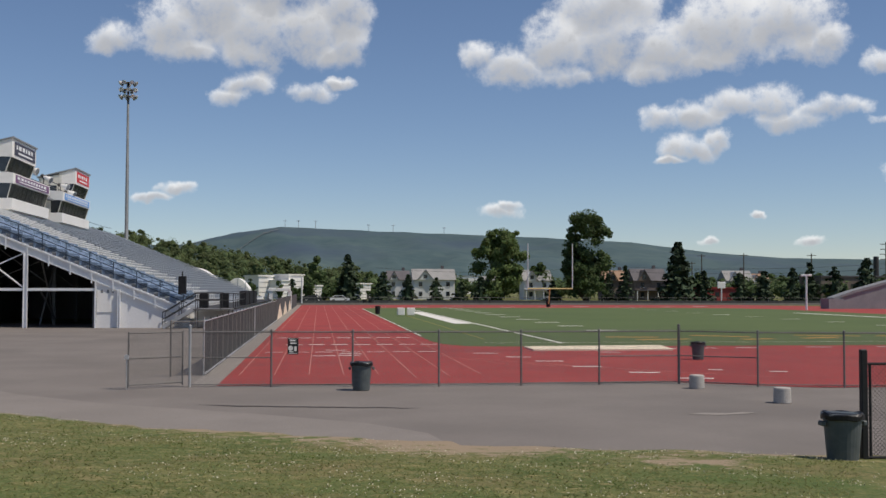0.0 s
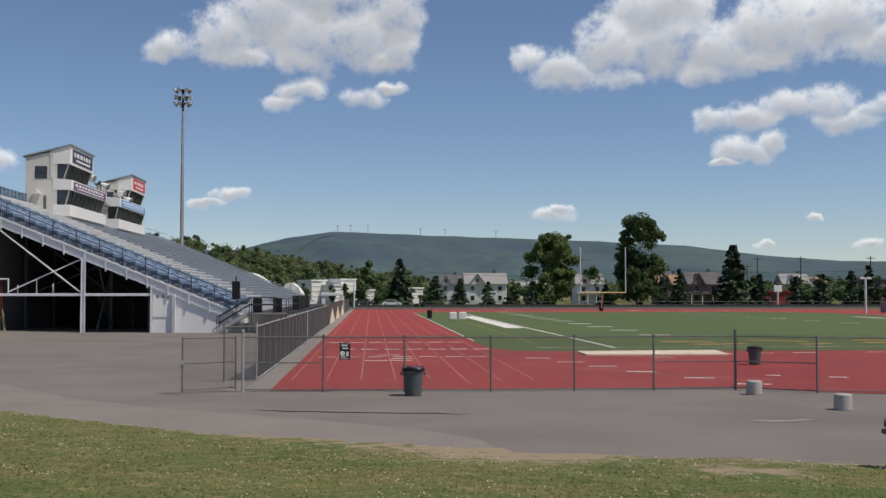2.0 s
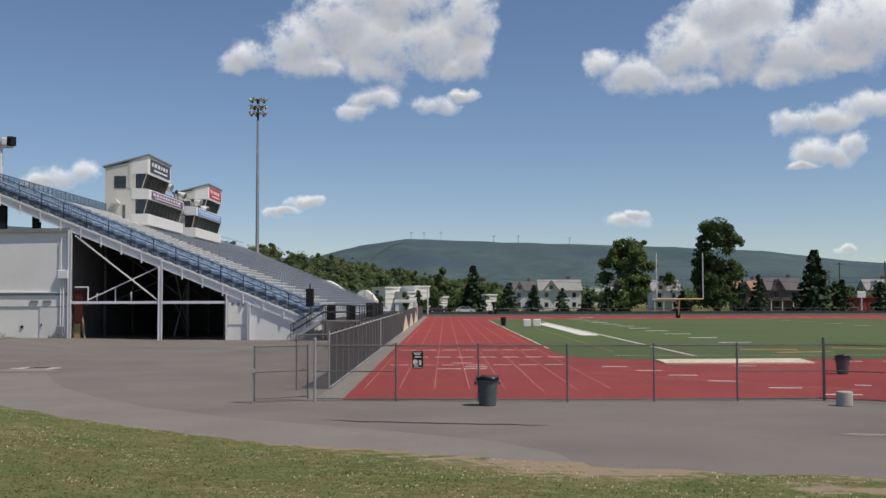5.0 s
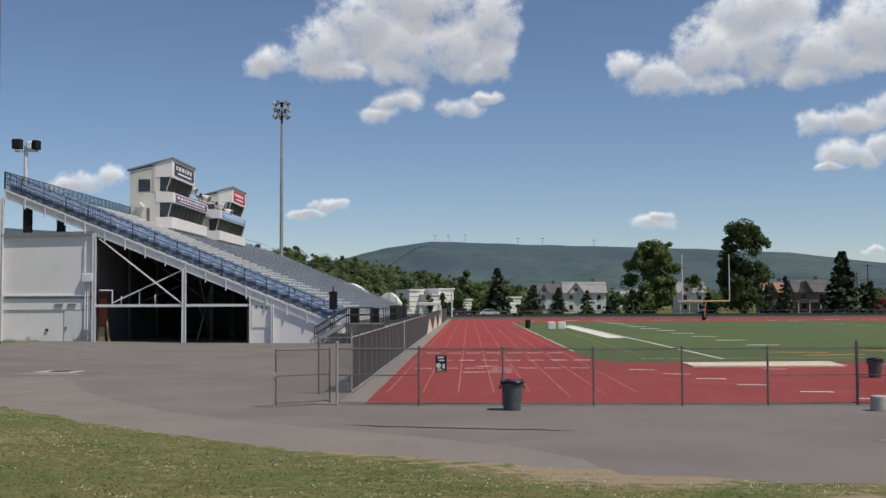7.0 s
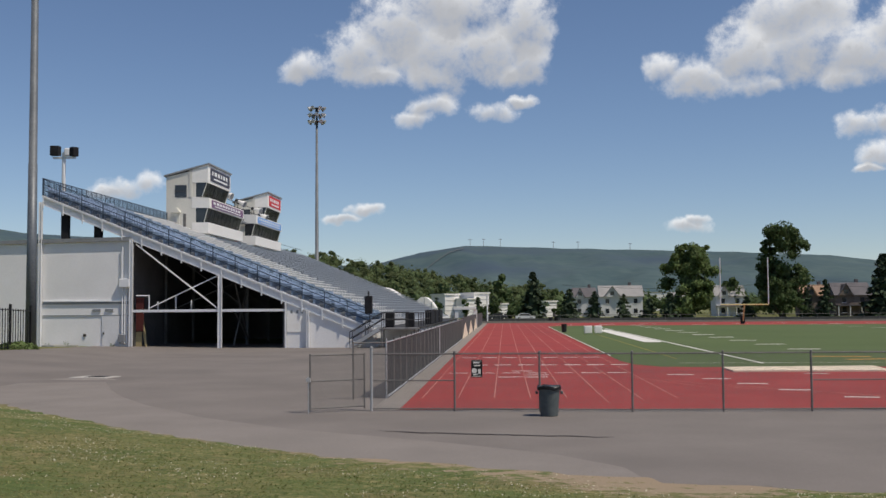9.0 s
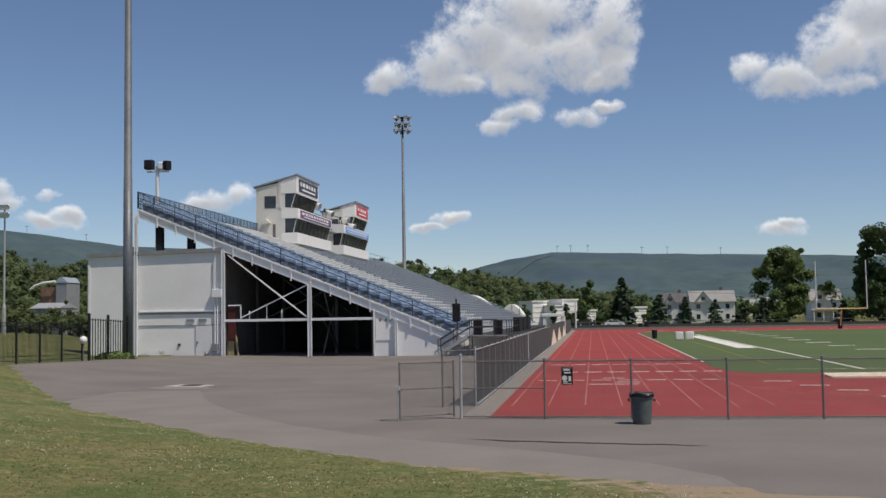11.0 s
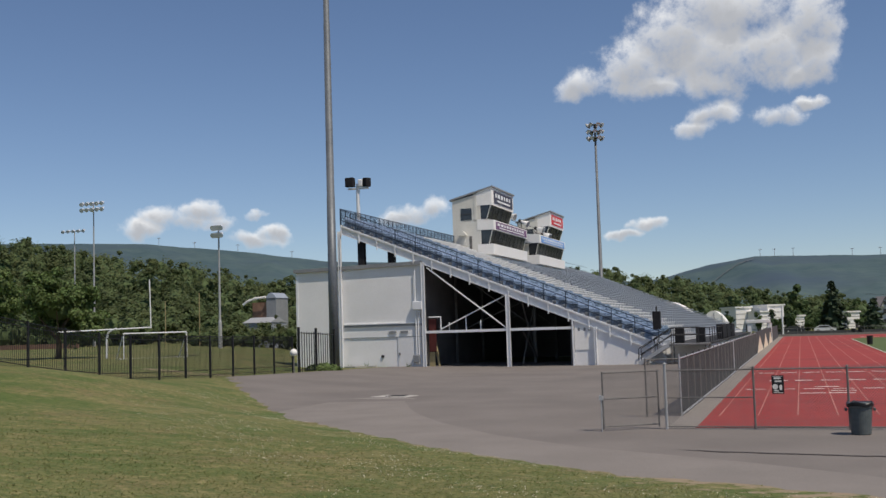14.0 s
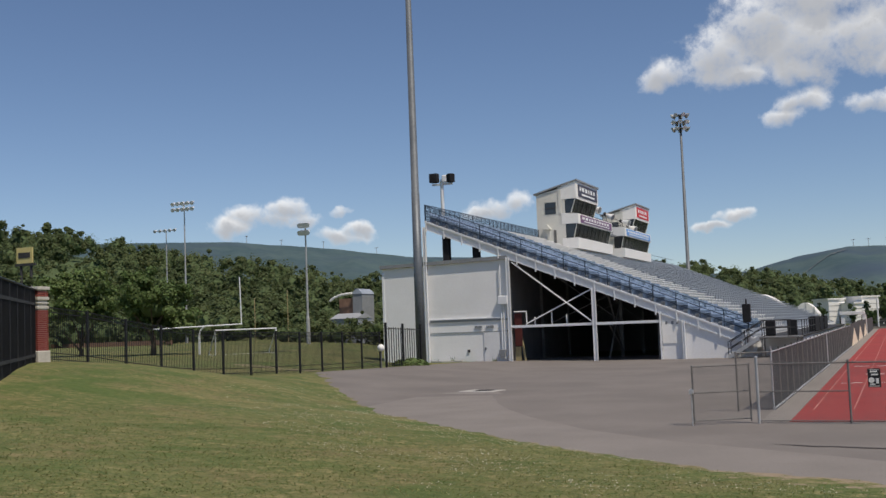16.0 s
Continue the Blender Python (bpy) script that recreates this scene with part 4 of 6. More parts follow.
# ---- press boxes ----
def press_box(u0, u1, l0, l1, top_mat, mid_mat, label):
    """Two-storey press box on the back rows, raked windows towards the field; u and l: reach of the upper and lower storey."""
    t = thing("press_box", (-33.5, l0, 10), label, "press box", "press boxes on the grandstand")
    xb, xf = -35.8, -31.3
    bm = B()
    prism(bm, [(xb, 9.6), (-32.6, 9.6), (-32.6, 14.8), (xb, 14.8)], "y", l0, l1)
    prism(bm, [(xb, 14.8), (-32.6, 14.8), (-32.6, 17.75), (xb, 17.05)], "y", u0, u1)
    part("body", bm, BOOTH, t)
    bm = B()
    prism(bm, [(xb - 0.25, 17.05), (xf + 0.15, 18.32), (xf + 0.15, 18.48), (xb - 0.25, 17.22)], "y", u0 - 0.15, u1 + 0.15)
    part("roof", bm, ROOF_GREY, t)
    bm = B()
    prism(bm, [(-33.0, 16.4), (xf, 16.4), (xf, 18.3), (-33.0, 17.8)], "y", u0 - 0.04, u1 + 0.04)
    part("upper_fascia", bm, BOOTH_WHITE, t)
    bm = B()
    prism(bm, [(-33.0, 13.7), (-31.15, 13.7), (-31.15, 14.75), (-33.0, 14.9)], "y", l0 - 0.04, l1 + 0.04)
    part("middle_fascia", bm, BOOTH_WHITE, t)
    bm = B()
    prism(bm, [(-33.0, 11.0), (-31.25, 11.0), (-31.2, 12.15), (-33.0, 12.15)], "y", l0 - 0.04, l1 + 0.04)
    part("base", bm, BOOTH_WHITE, t)
    bm = B()
    prism(bm, [(-33.0, 9.5), (-31.7, 9.5), (-31.7, 10.99), (-33.0, 10.99)], "y", l0 + 0.3, l1 - 0.6)
    part("plinth", bm, BOOTH_WHITE, t)
    for z0, z1, a, b, y0, y1, n in ((14.9, 16.4, -31.95, -31.45, u0, u1, 5), (12.15, 13.7, -31.75, -31.35, l0, l1, 9)):
        bm = B()
        prism(bm, [(-32.9, z0), (a, z0), (b, z1), (-32.9, z1)], "y", y0 + 0.05, y1 - 0.05)
        w = part("window_band", bm, GLASS_DARK, t, "tinted raked windows")
        for k in range(n + 1):
            y = y0 + 0.05 + (y1 - y0 - 0.1) * k / n
            part("mullion", beam(B(), (a + 0.02, y, z0), (b + 0.02, y, z1), 0.07, 0.07), BOOTH if k in (0, n) else DARK, w)
    random.seed(int(u0))
    for z, x, m, h, y0, y1 in ((17.35, xf + 0.03, top_mat, 1.35, u0, u1), (14.22, -31.12, mid_mat, 0.8, l0, l1)):
        ya, yb = y0 + 0.9, y1 - 0.5
        s = part("banner", box(B(), x - 0.04, x + 0.03, ya, yb, z - h / 2, z + h / 2), m, t)
        k = ya + 0.5
        while k < yb - 1.2:
            w = random.uniform(0.45, 1.0)
            part("lettering_bar", box(B(), x + 0.03, x + 0.05, k, k + w, z - 0.02, z + h * 0.30), ALU, s)
            k += w + 0.45
        part("lettering_bar", box(B(), x + 0.03, x + 0.05, ya + 1.2, yb - 1.2, z - h * 0.34, z - h * 0.2), ALU, s)
    f = part("end_window", box(B(), -34.85, -33.6, u0 - 0.03, u0 + 0.02, 14.85, 16.15), GLASS_DARK, t)
    part("sash", box(B(), -34.87, -33.58, u0 - 0.05, u0 - 0.03, 15.45, 15.55), DARK, f)
    part("vent_slit", box(B(), -33.95, -33.65, l0 - 0.04, l0 + 0.02, 11.2, 13.1), GALV, t)
    part("door", box(B(), -35.0, -34.35, l0 - 0.03, l0 + 0.02, 11.2, 13.2), BOOTH, t)
    part("door_hood", prism(B(), [(-35.1, 13.2), (-34.2, 13.2), (-34.2, 13.3), (-34.6, 13.7), (-35.1, 13.3)], "y", l0 - 0.45, l0), BOOTH, t)
    part("pilaster", box(B(), -33.3, -33.0, u0 - 0.06, u0, 14.9, 17.75), BOOTH, t)
    return t


press_box(113.0, 122.3, 113.0, 128.0, NIGHT_SIGN, PURPLE_SIGN, "cream two-storey press box with dark and purple banners")
press_box(141.8, 150.3, 134.6, 150.0, RED_SIGN, BLUE_SIGN, "cream two-storey press box with red and blue banners")
link = thing("camera_deck", (-33, 131, 9.8), "open deck with railing and horn loudspeakers between press boxes", "deck")
part("platform", box(B(), -35.5, -32.2, 128.1, 134.5, 13.6, 13.8), ROOF_GREY, link)
part("lower_wall", box(B(), -35.5, -33.6, 128.1, 134.5, 9.4, 13.6), BOOTH, link)
for z in (14.3, 14.9):
    part("rail", rod(B(), (-32.2, 123.0, z + 0.9), (-32.2, 141.5, z + 0.9), 0.04), DARK, link)
for k in range(5):
    part("rail_post", rod(B(), (-32.2, 123.4 + k * 4.4, 13.8), (-32.2, 123.4 + k * 4.4, 15.8), 0.04), DARK, link)


def horn(at, tilt):
    t = thing("horn_loudspeaker", at, "white horn loudspeaker with dark mouth on a bracket", "loudspeaker", "loudspeakers at the press boxes")
    a = Vector(at)
    d = Vector((0.9, -0.25, tilt)).normalized()
    part("horn", rod(B(), a, a + d * 1.0, 0.14, 0.44, 14), BOOTH_WHITE, t)
    part("mouth", rod(B(), a + d * 1.0, a + d * 1.02, 0.36, 0.36, 14), ROOF_GREY, t)
    part("driver", rod(B(), a - d * 0.35, a, 0.2, 0.2, 10), DARK, t)
    part("bracket", rod(B(), a - d * 0.1 - Vector((0, 0, 1.3)), a, 0.05), DARK, t)
    return t


for at, tilt in (((-32.3, 123.6, 16.3), -0.35), ((-32.1, 129.2, 16.0), -0.5), ((-31.9, 136.6, 15.7), -0.3), ((-31.9, 140.4, 15.3), -0.5)):
    horn(at, tilt)

# ---- loudspeaker mast and column speakers on the stand ----
mast = thing("loudspeaker_mast", (-36.3, 87.5, 8.3), "white mast carrying black speaker boxes behind the stand", "mast")
part("pole", rod(B(), (-36.3, 87.5, 8.3), (-36.3, 87.5, 16.0), 0.17, 0.15, 12), WHITE_PAINT, mast)
part("crossarm", box(B(), -37.2, -35.3, 87.4, 87.6, 15.5, 15.65), WHITE_PAINT, mast)
part("speaker_box", box(B(), -37.35, -36.6, 87.1, 87.7, 15.75, 16.55, 0.04), BLACK_CLOTH, mast)
bm = B()
box(bm, -0.24, 0.24, -0.3, 0.3, -0.38, 0.38, 0.04)
bmesh.ops.rotate(bm, verts=bm.verts, cent=(0, 0, 0), matrix=Matrix.Rotation(radians(-25), 3, "Z"))
bmesh.ops.translate(bm, verts=bm.verts, vec=(-35.4, 87.4, 16.05))
part("speaker_box", bm, BLACK_CLOTH, mast)
part("bracket", box(B(), -36.2, -35.75, 87.2, 87.7, 15.7, 16.35, 0.08), WHITE_PAINT, mast)


def column_speaker(at, h):
    t = thing("column_speaker", at, "tall black column speaker fixed to the stand", "loudspeaker", "column speakers on the stand")
    x, y, z = at
    part("cabinet", box(B(), x - 0.28, x + 0.28, y - 0.25, y + 0.25, z, z + h, 0.04), BLACK_CLOTH, t)
    part("bracket", box(B(), x - 0.05, x + 0.05, y - 0.1, y + 0.1, z + h, z + h + 0.35), DARK, t)
    return t


column_speaker((-33.95, 82.4, 8.45), 2.0)
column_speaker((-31.35, 82.4, 8.45), 1.2)
column_speaker((-10.25, 81.7, 2.55), 1.35)

# ---- floodlight poles ----


def stadium_light(at, h, r0, label, heads=True):
    t = thing("stadium_light", at, label, "light pole", "stadium light poles")
    x, y, z = at
    part("base_plate", lathe(B(), (x, y, z), [(r0 * 1.6, 0), (r0 * 1.6, 0.06), (r0 * 1.2, 0.1)], 16), CONCRETE, t)
    bm = B()
    zs = [0.05, h * 0.33, h * 0.33, h * 0.66, h * 0.66, h]
    rs = [r0, r0 * 0.84, r0 * 0.80, r0 * 0.66, r0 * 0.62, r0 * 0.46]
    lathe(bm, (x, y, z), list(zip(rs, zs)), 18)
    part("pole", bm, POLE_STEEL, t, smooth=True)
    if heads:
        for lev in range(3):
            zz = z + h - 2.6 + lev * 1.25
            part("ring_frame", lathe(B(), (x, y, zz), [(0.9, 0), (0.95, 0.05), (0.9, 0.1)], 12), GALV, t)
            for k in range(7):
                a = 6.283 * k / 7 + lev * 0.4
                c = Vector((x + 1.35 * math.cos(a), y + 1.35 * math.sin(a), zz))
                d = Vector((math.cos(a), math.sin(a), -0.5)).normalized()
                l = part("floodlight", rod(B(), c - d * 0.25, c + d * 0.25, 0.18, 0.42, 10), GALV_LIGHT, t)
                part("lens", rod(B(), c + d * 0.25, c + d * 0.27, 0.38, 0.38, 10), LAMP_GLASS, l)
                part("arm", rod(B(), (x, y, zz + 0.1), c, 0.04, n=5), GALV, t)
    return t


stadium_light((-33.4, 75.2, 0.2), 40.0, 0.37, "tall tapered galvanised stadium light pole beside the paving")
stadium_light((-34.9, 200.0, 0.0), 40.5, 0.42, "tall stadium light pole with a ring of floodlights")


def field_light(at, h, wide, tiers, label):
    t = thing("field_light", at, label, "light pole", "practice field lights")
    x, y, z = at
    part("pole", lathe(B(), (x, y, z), [(0.24, 0), (0.22, h * 0.28), (0.14, h * 0.3), (0.09, h)], 12), GALV_LIGHT, t)
    for k in range(tiers):
        zz = z + h - 0.3 - k * 0.9
        part("crossarm", box(B(), x - wide, x + wide, y - 0.08, y + 0.08, zz - 0.08, zz + 0.08), GALV_LIGHT, t)
        n = 5
        for i in range(n):
            xx = x - wide + 2 * wide * i / (n - 1)
            part("floodlight", rod(B(), (xx, y, zz + 0.25), (xx + 0.15, y - 0.75, zz - 0.1), 0.12, 0.34, 10), LAMP_GLASS, t)
    return t


field_light((-102.0, 140.0, 0.2), 24.0, 1.8, 2, "practice field light pole with two rows of floodlights")
field_light((-135.0, 179.0, 0.2), 24.7, 2.4, 1, "distant practice field light pole with one row of lamps")
field_light((-66.0, 115.0, 0.2), 16.2, 0.5, 2, "slim practice field light pole seen edge on")
board = thing("billboard", (-172, 180, 0), "yellow roadside billboard on posts above the trees", "billboard")
part("panel", box(B(), -175.0, -170.6, 179.7, 180, 20.3, 23.7), YELLOW, board)
part("dark_strip", box(B(), -175.4, -169.8, 179.6, 180.1, 19.7, 20.2), DARK, board)
bm = B()
box(bm, -174.4, -171.2, 179.62, 179.7, 21.4, 22.6)
part("lettering_bar", bm, DARK, board)
for x in (-174, -171.2):
    part("post", rod(B(), (x, 180, 0), (x, 180, 20.2), 0.3), DARK, board)

# ---- boundary fence, gate pillar, windscreen ----


def fence_z(y):
    return float(np.interp(y, FENCE_Y, FENCE_Z))


def fence_x(y):
    return -32.98 + 0.039 * (y - 38)


picket = thing("ornamental_fence", (-32.6, 50, 0.6), "black ornamental steel picket fence along the lawn", "fence")
py = [35.9 + 2.44 * k for k in range(13)]
HP = 2.35
for k, y in enumerate(py):
    z = fence_z(y)
    part("post", box(B(), fence_x(y) - 0.04, fence_x(y) + 0.04, y - 0.04, y + 0.04, z - 0.15, z + HP + 0.06), BLACK_STEEL, picket)
for a, b in zip(py, py[1:]):
    za, zb2 = fence_z(a), fence_z(b)
    for h in (0.16, 0.42, HP - 0.22, HP - 0.02):
        part("rail", beam(B(), (fence_x(a), a, za + h), (fence_x(b), b, zb2 + h), 0.035, 0.035), BLACK_STEEL, picket)
    for i in range(1, 20):
        y = a + (b - a) * i / 20
        z = za + (zb2 - za) * i / 20
        part("picket", box(B(), fence_x(y) - 0.009, fence_x(y) + 0.009, y - 0.009, y + 0.009, z + 0.04, z + HP), BLACK_STEEL, picket)
pgate = thing("steel_gate", (-32, 70, 0.4), "black steel picket gate by the block building", "gate")
for i in range(16):
    y = 66.2 + i * 0.55
    z = fence_z(y)
    part("bar", box(B(), -31.925 - (i * 0.08), -31.875 - (i * 0.08), y - 0.02, y + 0.02, z, z + 2.7), BLACK_STEEL, pgate)
for h in (0.15, 2.6):
    part("rail", beam(B(), (-31.9, 66.2, fence_z(66.2) + h), (-33.1, 74.45, fence_z(74.45) + h), 0.05, 0.05), BLACK_STEEL, pgate)
for x, y in ((-31.9, 66.1), (-32.6, 70.3), (-33.1, 74.5)):
    part("post", box(B(), x - 0.07, x + 0.07, y - 0.07, y + 0.07, fence_z(y) - 0.1, fence_z(y) + 3.0), BLACK_STEEL, pgate)

pillar = thing("brick_pillar", (-33.1, 35.5, 2.1), "red brick gate pillar with pale stone bands", "pillar")
pcx, pcy, pz = -33.1, 35.5, 2.1
part("core", box(B(), pcx - 0.27, pcx + 0.27, pcy - 0.27, pcy + 0.27, pz, pz + 3.2), STONE, pillar)
part("plinth", box(B(), pcx - 0.36, pcx + 0.36, pcy - 0.36, pcy + 0.36, pz - 0.3, pz + 0.62, 0.03), STONE, pillar)
for z0, z1, w in ((2.35, 2.48, 0.33), (2.56, 2.62, 0.33), (2.72, 2.85, 0.34), (3.14, 3.28, 0.36)):
    part("stone_band", box(B(), pcx - w, pcx + w, pcy - w, pcy + w, pz + z0, pz + z1, 0.015), STONE, pillar)
brick_me = {}
for n in (0.19, 0.09):
    brick_me[n] = mesh_of("brick", box(B(), -n / 2, n / 2, -0.03, 0.03, -0.03, 0.03, 0.004), BRICK)
for c in range(31):
    z = pz + 0.66 + c * 0.08
    if 2.33 < z - pz < 2.88 or z - pz > 3.12:
        continue
    for sidex in range(4):
        m = pose(pcx, pcy, z, 0, 0, sidex * 90)
        x = -0.3
        k = 0
        while x < 0.29:
            n = 0.09 if (c % 2 and k == 0) else 0.19
            n = n if x + n < 0.31 else 0.09
            ob = new("brick", brick_me[n])
            ob.parent = pillar
            ob.matrix_basis = Matrix.Translation(-ORIGIN[pillar]) @ m @ Matrix.Translation((x + n / 2, -0.275, 0))
            x += n + 0.012
            k += 1

screen = thing("windscreen_fence", (-28.5, 30, 2), "tall fence covered in black windscreen fabric", "fence")
s0, s1 = Vector((-33.0, 35.3, 0)), Vector((-20.5, 19.4, 0))
n = 9
for k in range(n):
    a, b = s0.lerp(s1, k / n), s0.lerp(s1, (k + 1) / n)
    za, zb2 = 2.05 - 0.02 * k, 2.05 - 0.02 * (k + 1)
    bm = B()
    vs = [bm.verts.new(p) for p in ((a.x, a.y, za - 0.7), (b.x, b.y, zb2 - 0.7), (b.x, b.y, zb2 + 3.2), (a.x, a.y, za + 3.2))]
    f = bm.faces.new(vs)
    bmesh.ops.solidify(bm, geom=[f], thickness=0.03)
    part("fabric_panel", bm, BLACK_CLOTH, screen)
    for h in (0.5, 2.6):
        part("tape_seam", beam(B(), (a.x + 0.04, a.y - 0.04, za + h), (b.x + 0.04, b.y - 0.04, zb2 + h), 0.03, 0.12), DARK, screen)
    part("top_rail", rod(B(), (a.x, a.y, za + 3.2), (b.x, b.y, zb2 + 3.2), 0.04), BLACK_STEEL, screen)
    part("post", rod(B(), (a.x - 0.08, a.y + 0.08, za - 0.3), (a.x - 0.08, a.y + 0.08, za + 3.2), 0.04), BLACK_STEEL, screen)

# black fence at the edge of the lawn, with its gate post
bf = thing("black_chain_link_fence", (10, 17.6, 0), "black vinyl chain link fence panel with square post", "fence")
q0, q1, q2 = (9.37, 16.85), (11.9, 16.6), (14.4, 16.3)
part("post", box(B(), q0[0] - 0.055, q0[0] + 0.055, q0[1] - 0.055, q0[1] + 0.055, -0.1, 1.95, 0.01), BLACK_STEEL, bf)
for q in (q1, q2):
    part("post", rod(B(), (*q, -0.1), (*q, 1.8), 0.035), BLACK_STEEL, bf)
part("frame_upright", rod(B(), (q0[0] + 0.12, q0[1], 0.05), (q0[0] + 0.12, q0[1], 1.72), 0.024), BLACK_STEEL, bf)
for z in (0.08, 1.70):
    for a, b in ((q0, q1), (q1, q2)):
        part("rail", rod(B(), (*a, z), (*b, z), 0.024), BLACK_STEEL, bf)
for a, b in ((q0, q1), (q1, q2)):
    part("wire_mesh", mesh_wires(B(), a, b, 0.08, 1.7, 0.075, 0.003), BLACK_STEEL, bf)

# ---- loose things on the paving ----


def trash_can(at, r, h, label, bag=True):
    t = thing("trash_can", at, label, "trash can", "trash cans")
    x, y, z = at
    part("body", lathe(B(), at, [(r * 0.74, 0), (r * 0.78, 0.02), (r * 0.95, h * 0.84), (r * 0.96, h * 0.86), (r * 1.04, h * 0.87), (r * 1.06, h * 0.97), (r * 0.98, h)], 28), BIN_GREY, t, smooth=False)
    for s in (-1, 1):
        part("handle", box(B(), x + s * r * 1.0, x + s * r * 1.22, y - 0.09, y + 0.09, z + h * 0.74, z + h * 0.84, 0.015), BIN_GREY, t)
    bm = lathe(B(), (x, y, z + h * 0.86), [(r * 1.06, 0.02), (r * 1.085, h * 0.04), (r * 1.085, h * 0.12), (r * 1.0, h * 0.155), (r * 0.88, h * 0.145)], 28)
    for v in bm.verts:
        v.co.z += 0.02 * math.sin(9 * v.co.x + 21 * v.co.y)
    part("bin_bag", bm, BAG, t, "black bag folded over the rim")
    return t


trash_can((8.93, 16.75, 0.045), 0.335, 0.82, "grey-green plastic trash can with black bag at the lawn edge")
trash_can((1.2, 30.75, 0.012), 0.31, 0.82, "grey plastic trash can with black bag by the chain link fence")
trash_can((15.9, 43.2, 0.02), 0.29, 0.74, "grey plastic trash can standing on the red track")
for at in ((11.24, 30.4, 0.012), (12.05, 26.2, 0.012)):
    x, y, z = at
    bm = lathe(B(), at, [(0.215, 0), (0.225, 0.02), (0.222, 0.38), (0.205, 0.41)], 24)
    ob = single("concrete_bollard", bm, CONCRETE, "short round pale concrete bollard on the asphalt", "bollard", "concrete bollards", at=at)
sg = thing("fence_sign", (-0.82, 31.95, 1.2), "black and white notice plate tied to the fence", "sign")
part("plate", box(B(), -0.98, -0.66, 31.9, 31.93, 1.00, 1.50), BLACK_STEEL, sg)
bm = B()
for a, b, c, d in ((-0.95, -0.69, 1.465, 1.475), (-0.95, -0.69, 1.025, 1.04), (-0.92, -0.74, 1.40, 1.445), (-0.90, -0.72, 1.32, 1.36)):
    box(bm, a, b, 31.89, 31.9, c, d)
rod(bm, (-0.89, 31.9, 1.19), (-0.89, 31.885, 1.19), 0.075, n=14)
box(bm, -0.78, -0.71, 31.89, 31.9, 1.1, 1.24)
box(bm, -0.93, -0.80, 31.89, 31.9, 1.065, 1.1)
part("lettering_bar", bm, LINE, sg, "white bars and round symbol")
for nm, x in (("white_cube", 9.1), ("white_cube", 10.2)):
    ob = single(nm, box(B(), x - 0.4, x + 0.4, 119.6, 120.5, 0.03, 0.85, 0.05), BOOTH_WHITE, "white padded equipment box beside the field", "box", "boxes beside the field", at=(x, 120, 0.03))
ob = single("black_bin", lathe(B(), (6.75, 125, 0.03), [(0.27, 0), (0.32, 0.85), (0.35, 0.95)], 12), BLACK_STEEL, "small black bin standing beside the track", "bin", at=(6.75, 125, 0.03))

# trackside pole with a small box at the far end
tp = thing("trackside_pole", (-3.3, 205, 0), "white trackside pole with an arm", "pole")
part("post", rod(B(), (-3.3, 205, 0), (-3.3, 205, 5.3), 0.14), WHITE_PAINT, tp)
part("arm", box(B(), -4.6, -3.2, 204.9, 205.1, 5.0, 5.3), WHITE_PAINT, tp)

# ---- goal post at the far end ----
goal = thing("goal_post", (37.6, 172, 0), "yellow football goal post on a gooseneck", "goal post")
part("crossbar", rod(B(), (33.7, 172, 3.05), (41.2, 172, 3.05), 0.10), YELLOW, goal)
part("upright", rod(B(), (33.75, 172, 3.05), (33.75, 172, 10.4), 0.08), WHITE_PAINT, goal)
part("upright", rod(B(), (41.15, 172, 3.05), (41.15, 172, 10.4), 0.08), WHITE_PAINT, goal)
part("stem", rod(B(), (37.45, 173.5, 0), (37.45, 172.2, 3.05), 0.11), YELLOW, goal)
part("pad", box(B(), 37.15, 37.75, 173.2, 173.9, 0.02, 1.3, 0.08), BLACK_CLOTH, goal)


# ---- trees ----
def leaf_cards(points, normals, size, rng, loose=0.55):
    """Small leaf quads, each its own island, set at points and loosely facing outwards."""
    n = len(points)
    d = normals + rng.normal(0, loose, (n, 3))
    d /= np.linalg.norm(d, axis=1)[:, None] + 1e-9
    u = np.cross(d, rng.normal(0, 1, (n, 3)))
    u /= np.linalg.norm(u, axis=1)[:, None] + 1e-9
    w = np.cross(d, u)
    s = size * rng.uniform(0.6, 1.35, (n, 1))
    v = np.stack([points - u * s - w * s * 0.6, points + u * s * 0.9 - w * s * 0.7, points + u * s + w * s * 0.6, points - u * s * 0.8 + w * s * 0.75], 1).reshape(-1, 3)
    f = [(4 * i, 4 * i + 1, 4 * i + 2, 4 * i + 3) for i in range(n)]
    return v, f


def lumps(centre, rx, rz, count, rng):
    """Sub-clumps of a crown, gathered round a few uneven lobes: centres and radii."""
    lobes = []
    for k in range(max(3, count // 9)):
        a, e = rng.uniform(0, 6.283), rng.uniform(-0.8, 0.85)
        c = (1 - abs(e) ** 2.6) ** 0.6 * rng.uniform(0.25, 0.80)
        lobes.append((a, e, c, rng.uniform(0.6, 1.15)))
    out = []
    for k in range(count):
        a, e, c, s = lobes[k % len(lobes)]
        d = rng.normal(0, 0.29 * s, 3)
        at = np.array([rx * (c * math.cos(a) + d[0]), rx * (c * math.sin(a) + d[1]), rz * np.clip(e + d[2] * 1.1, -0.95, 0.98) * 0.92])
        out.append((np.array(centre) + at, rx * rng.uniform(0.11, 0.30) * s))
    return out


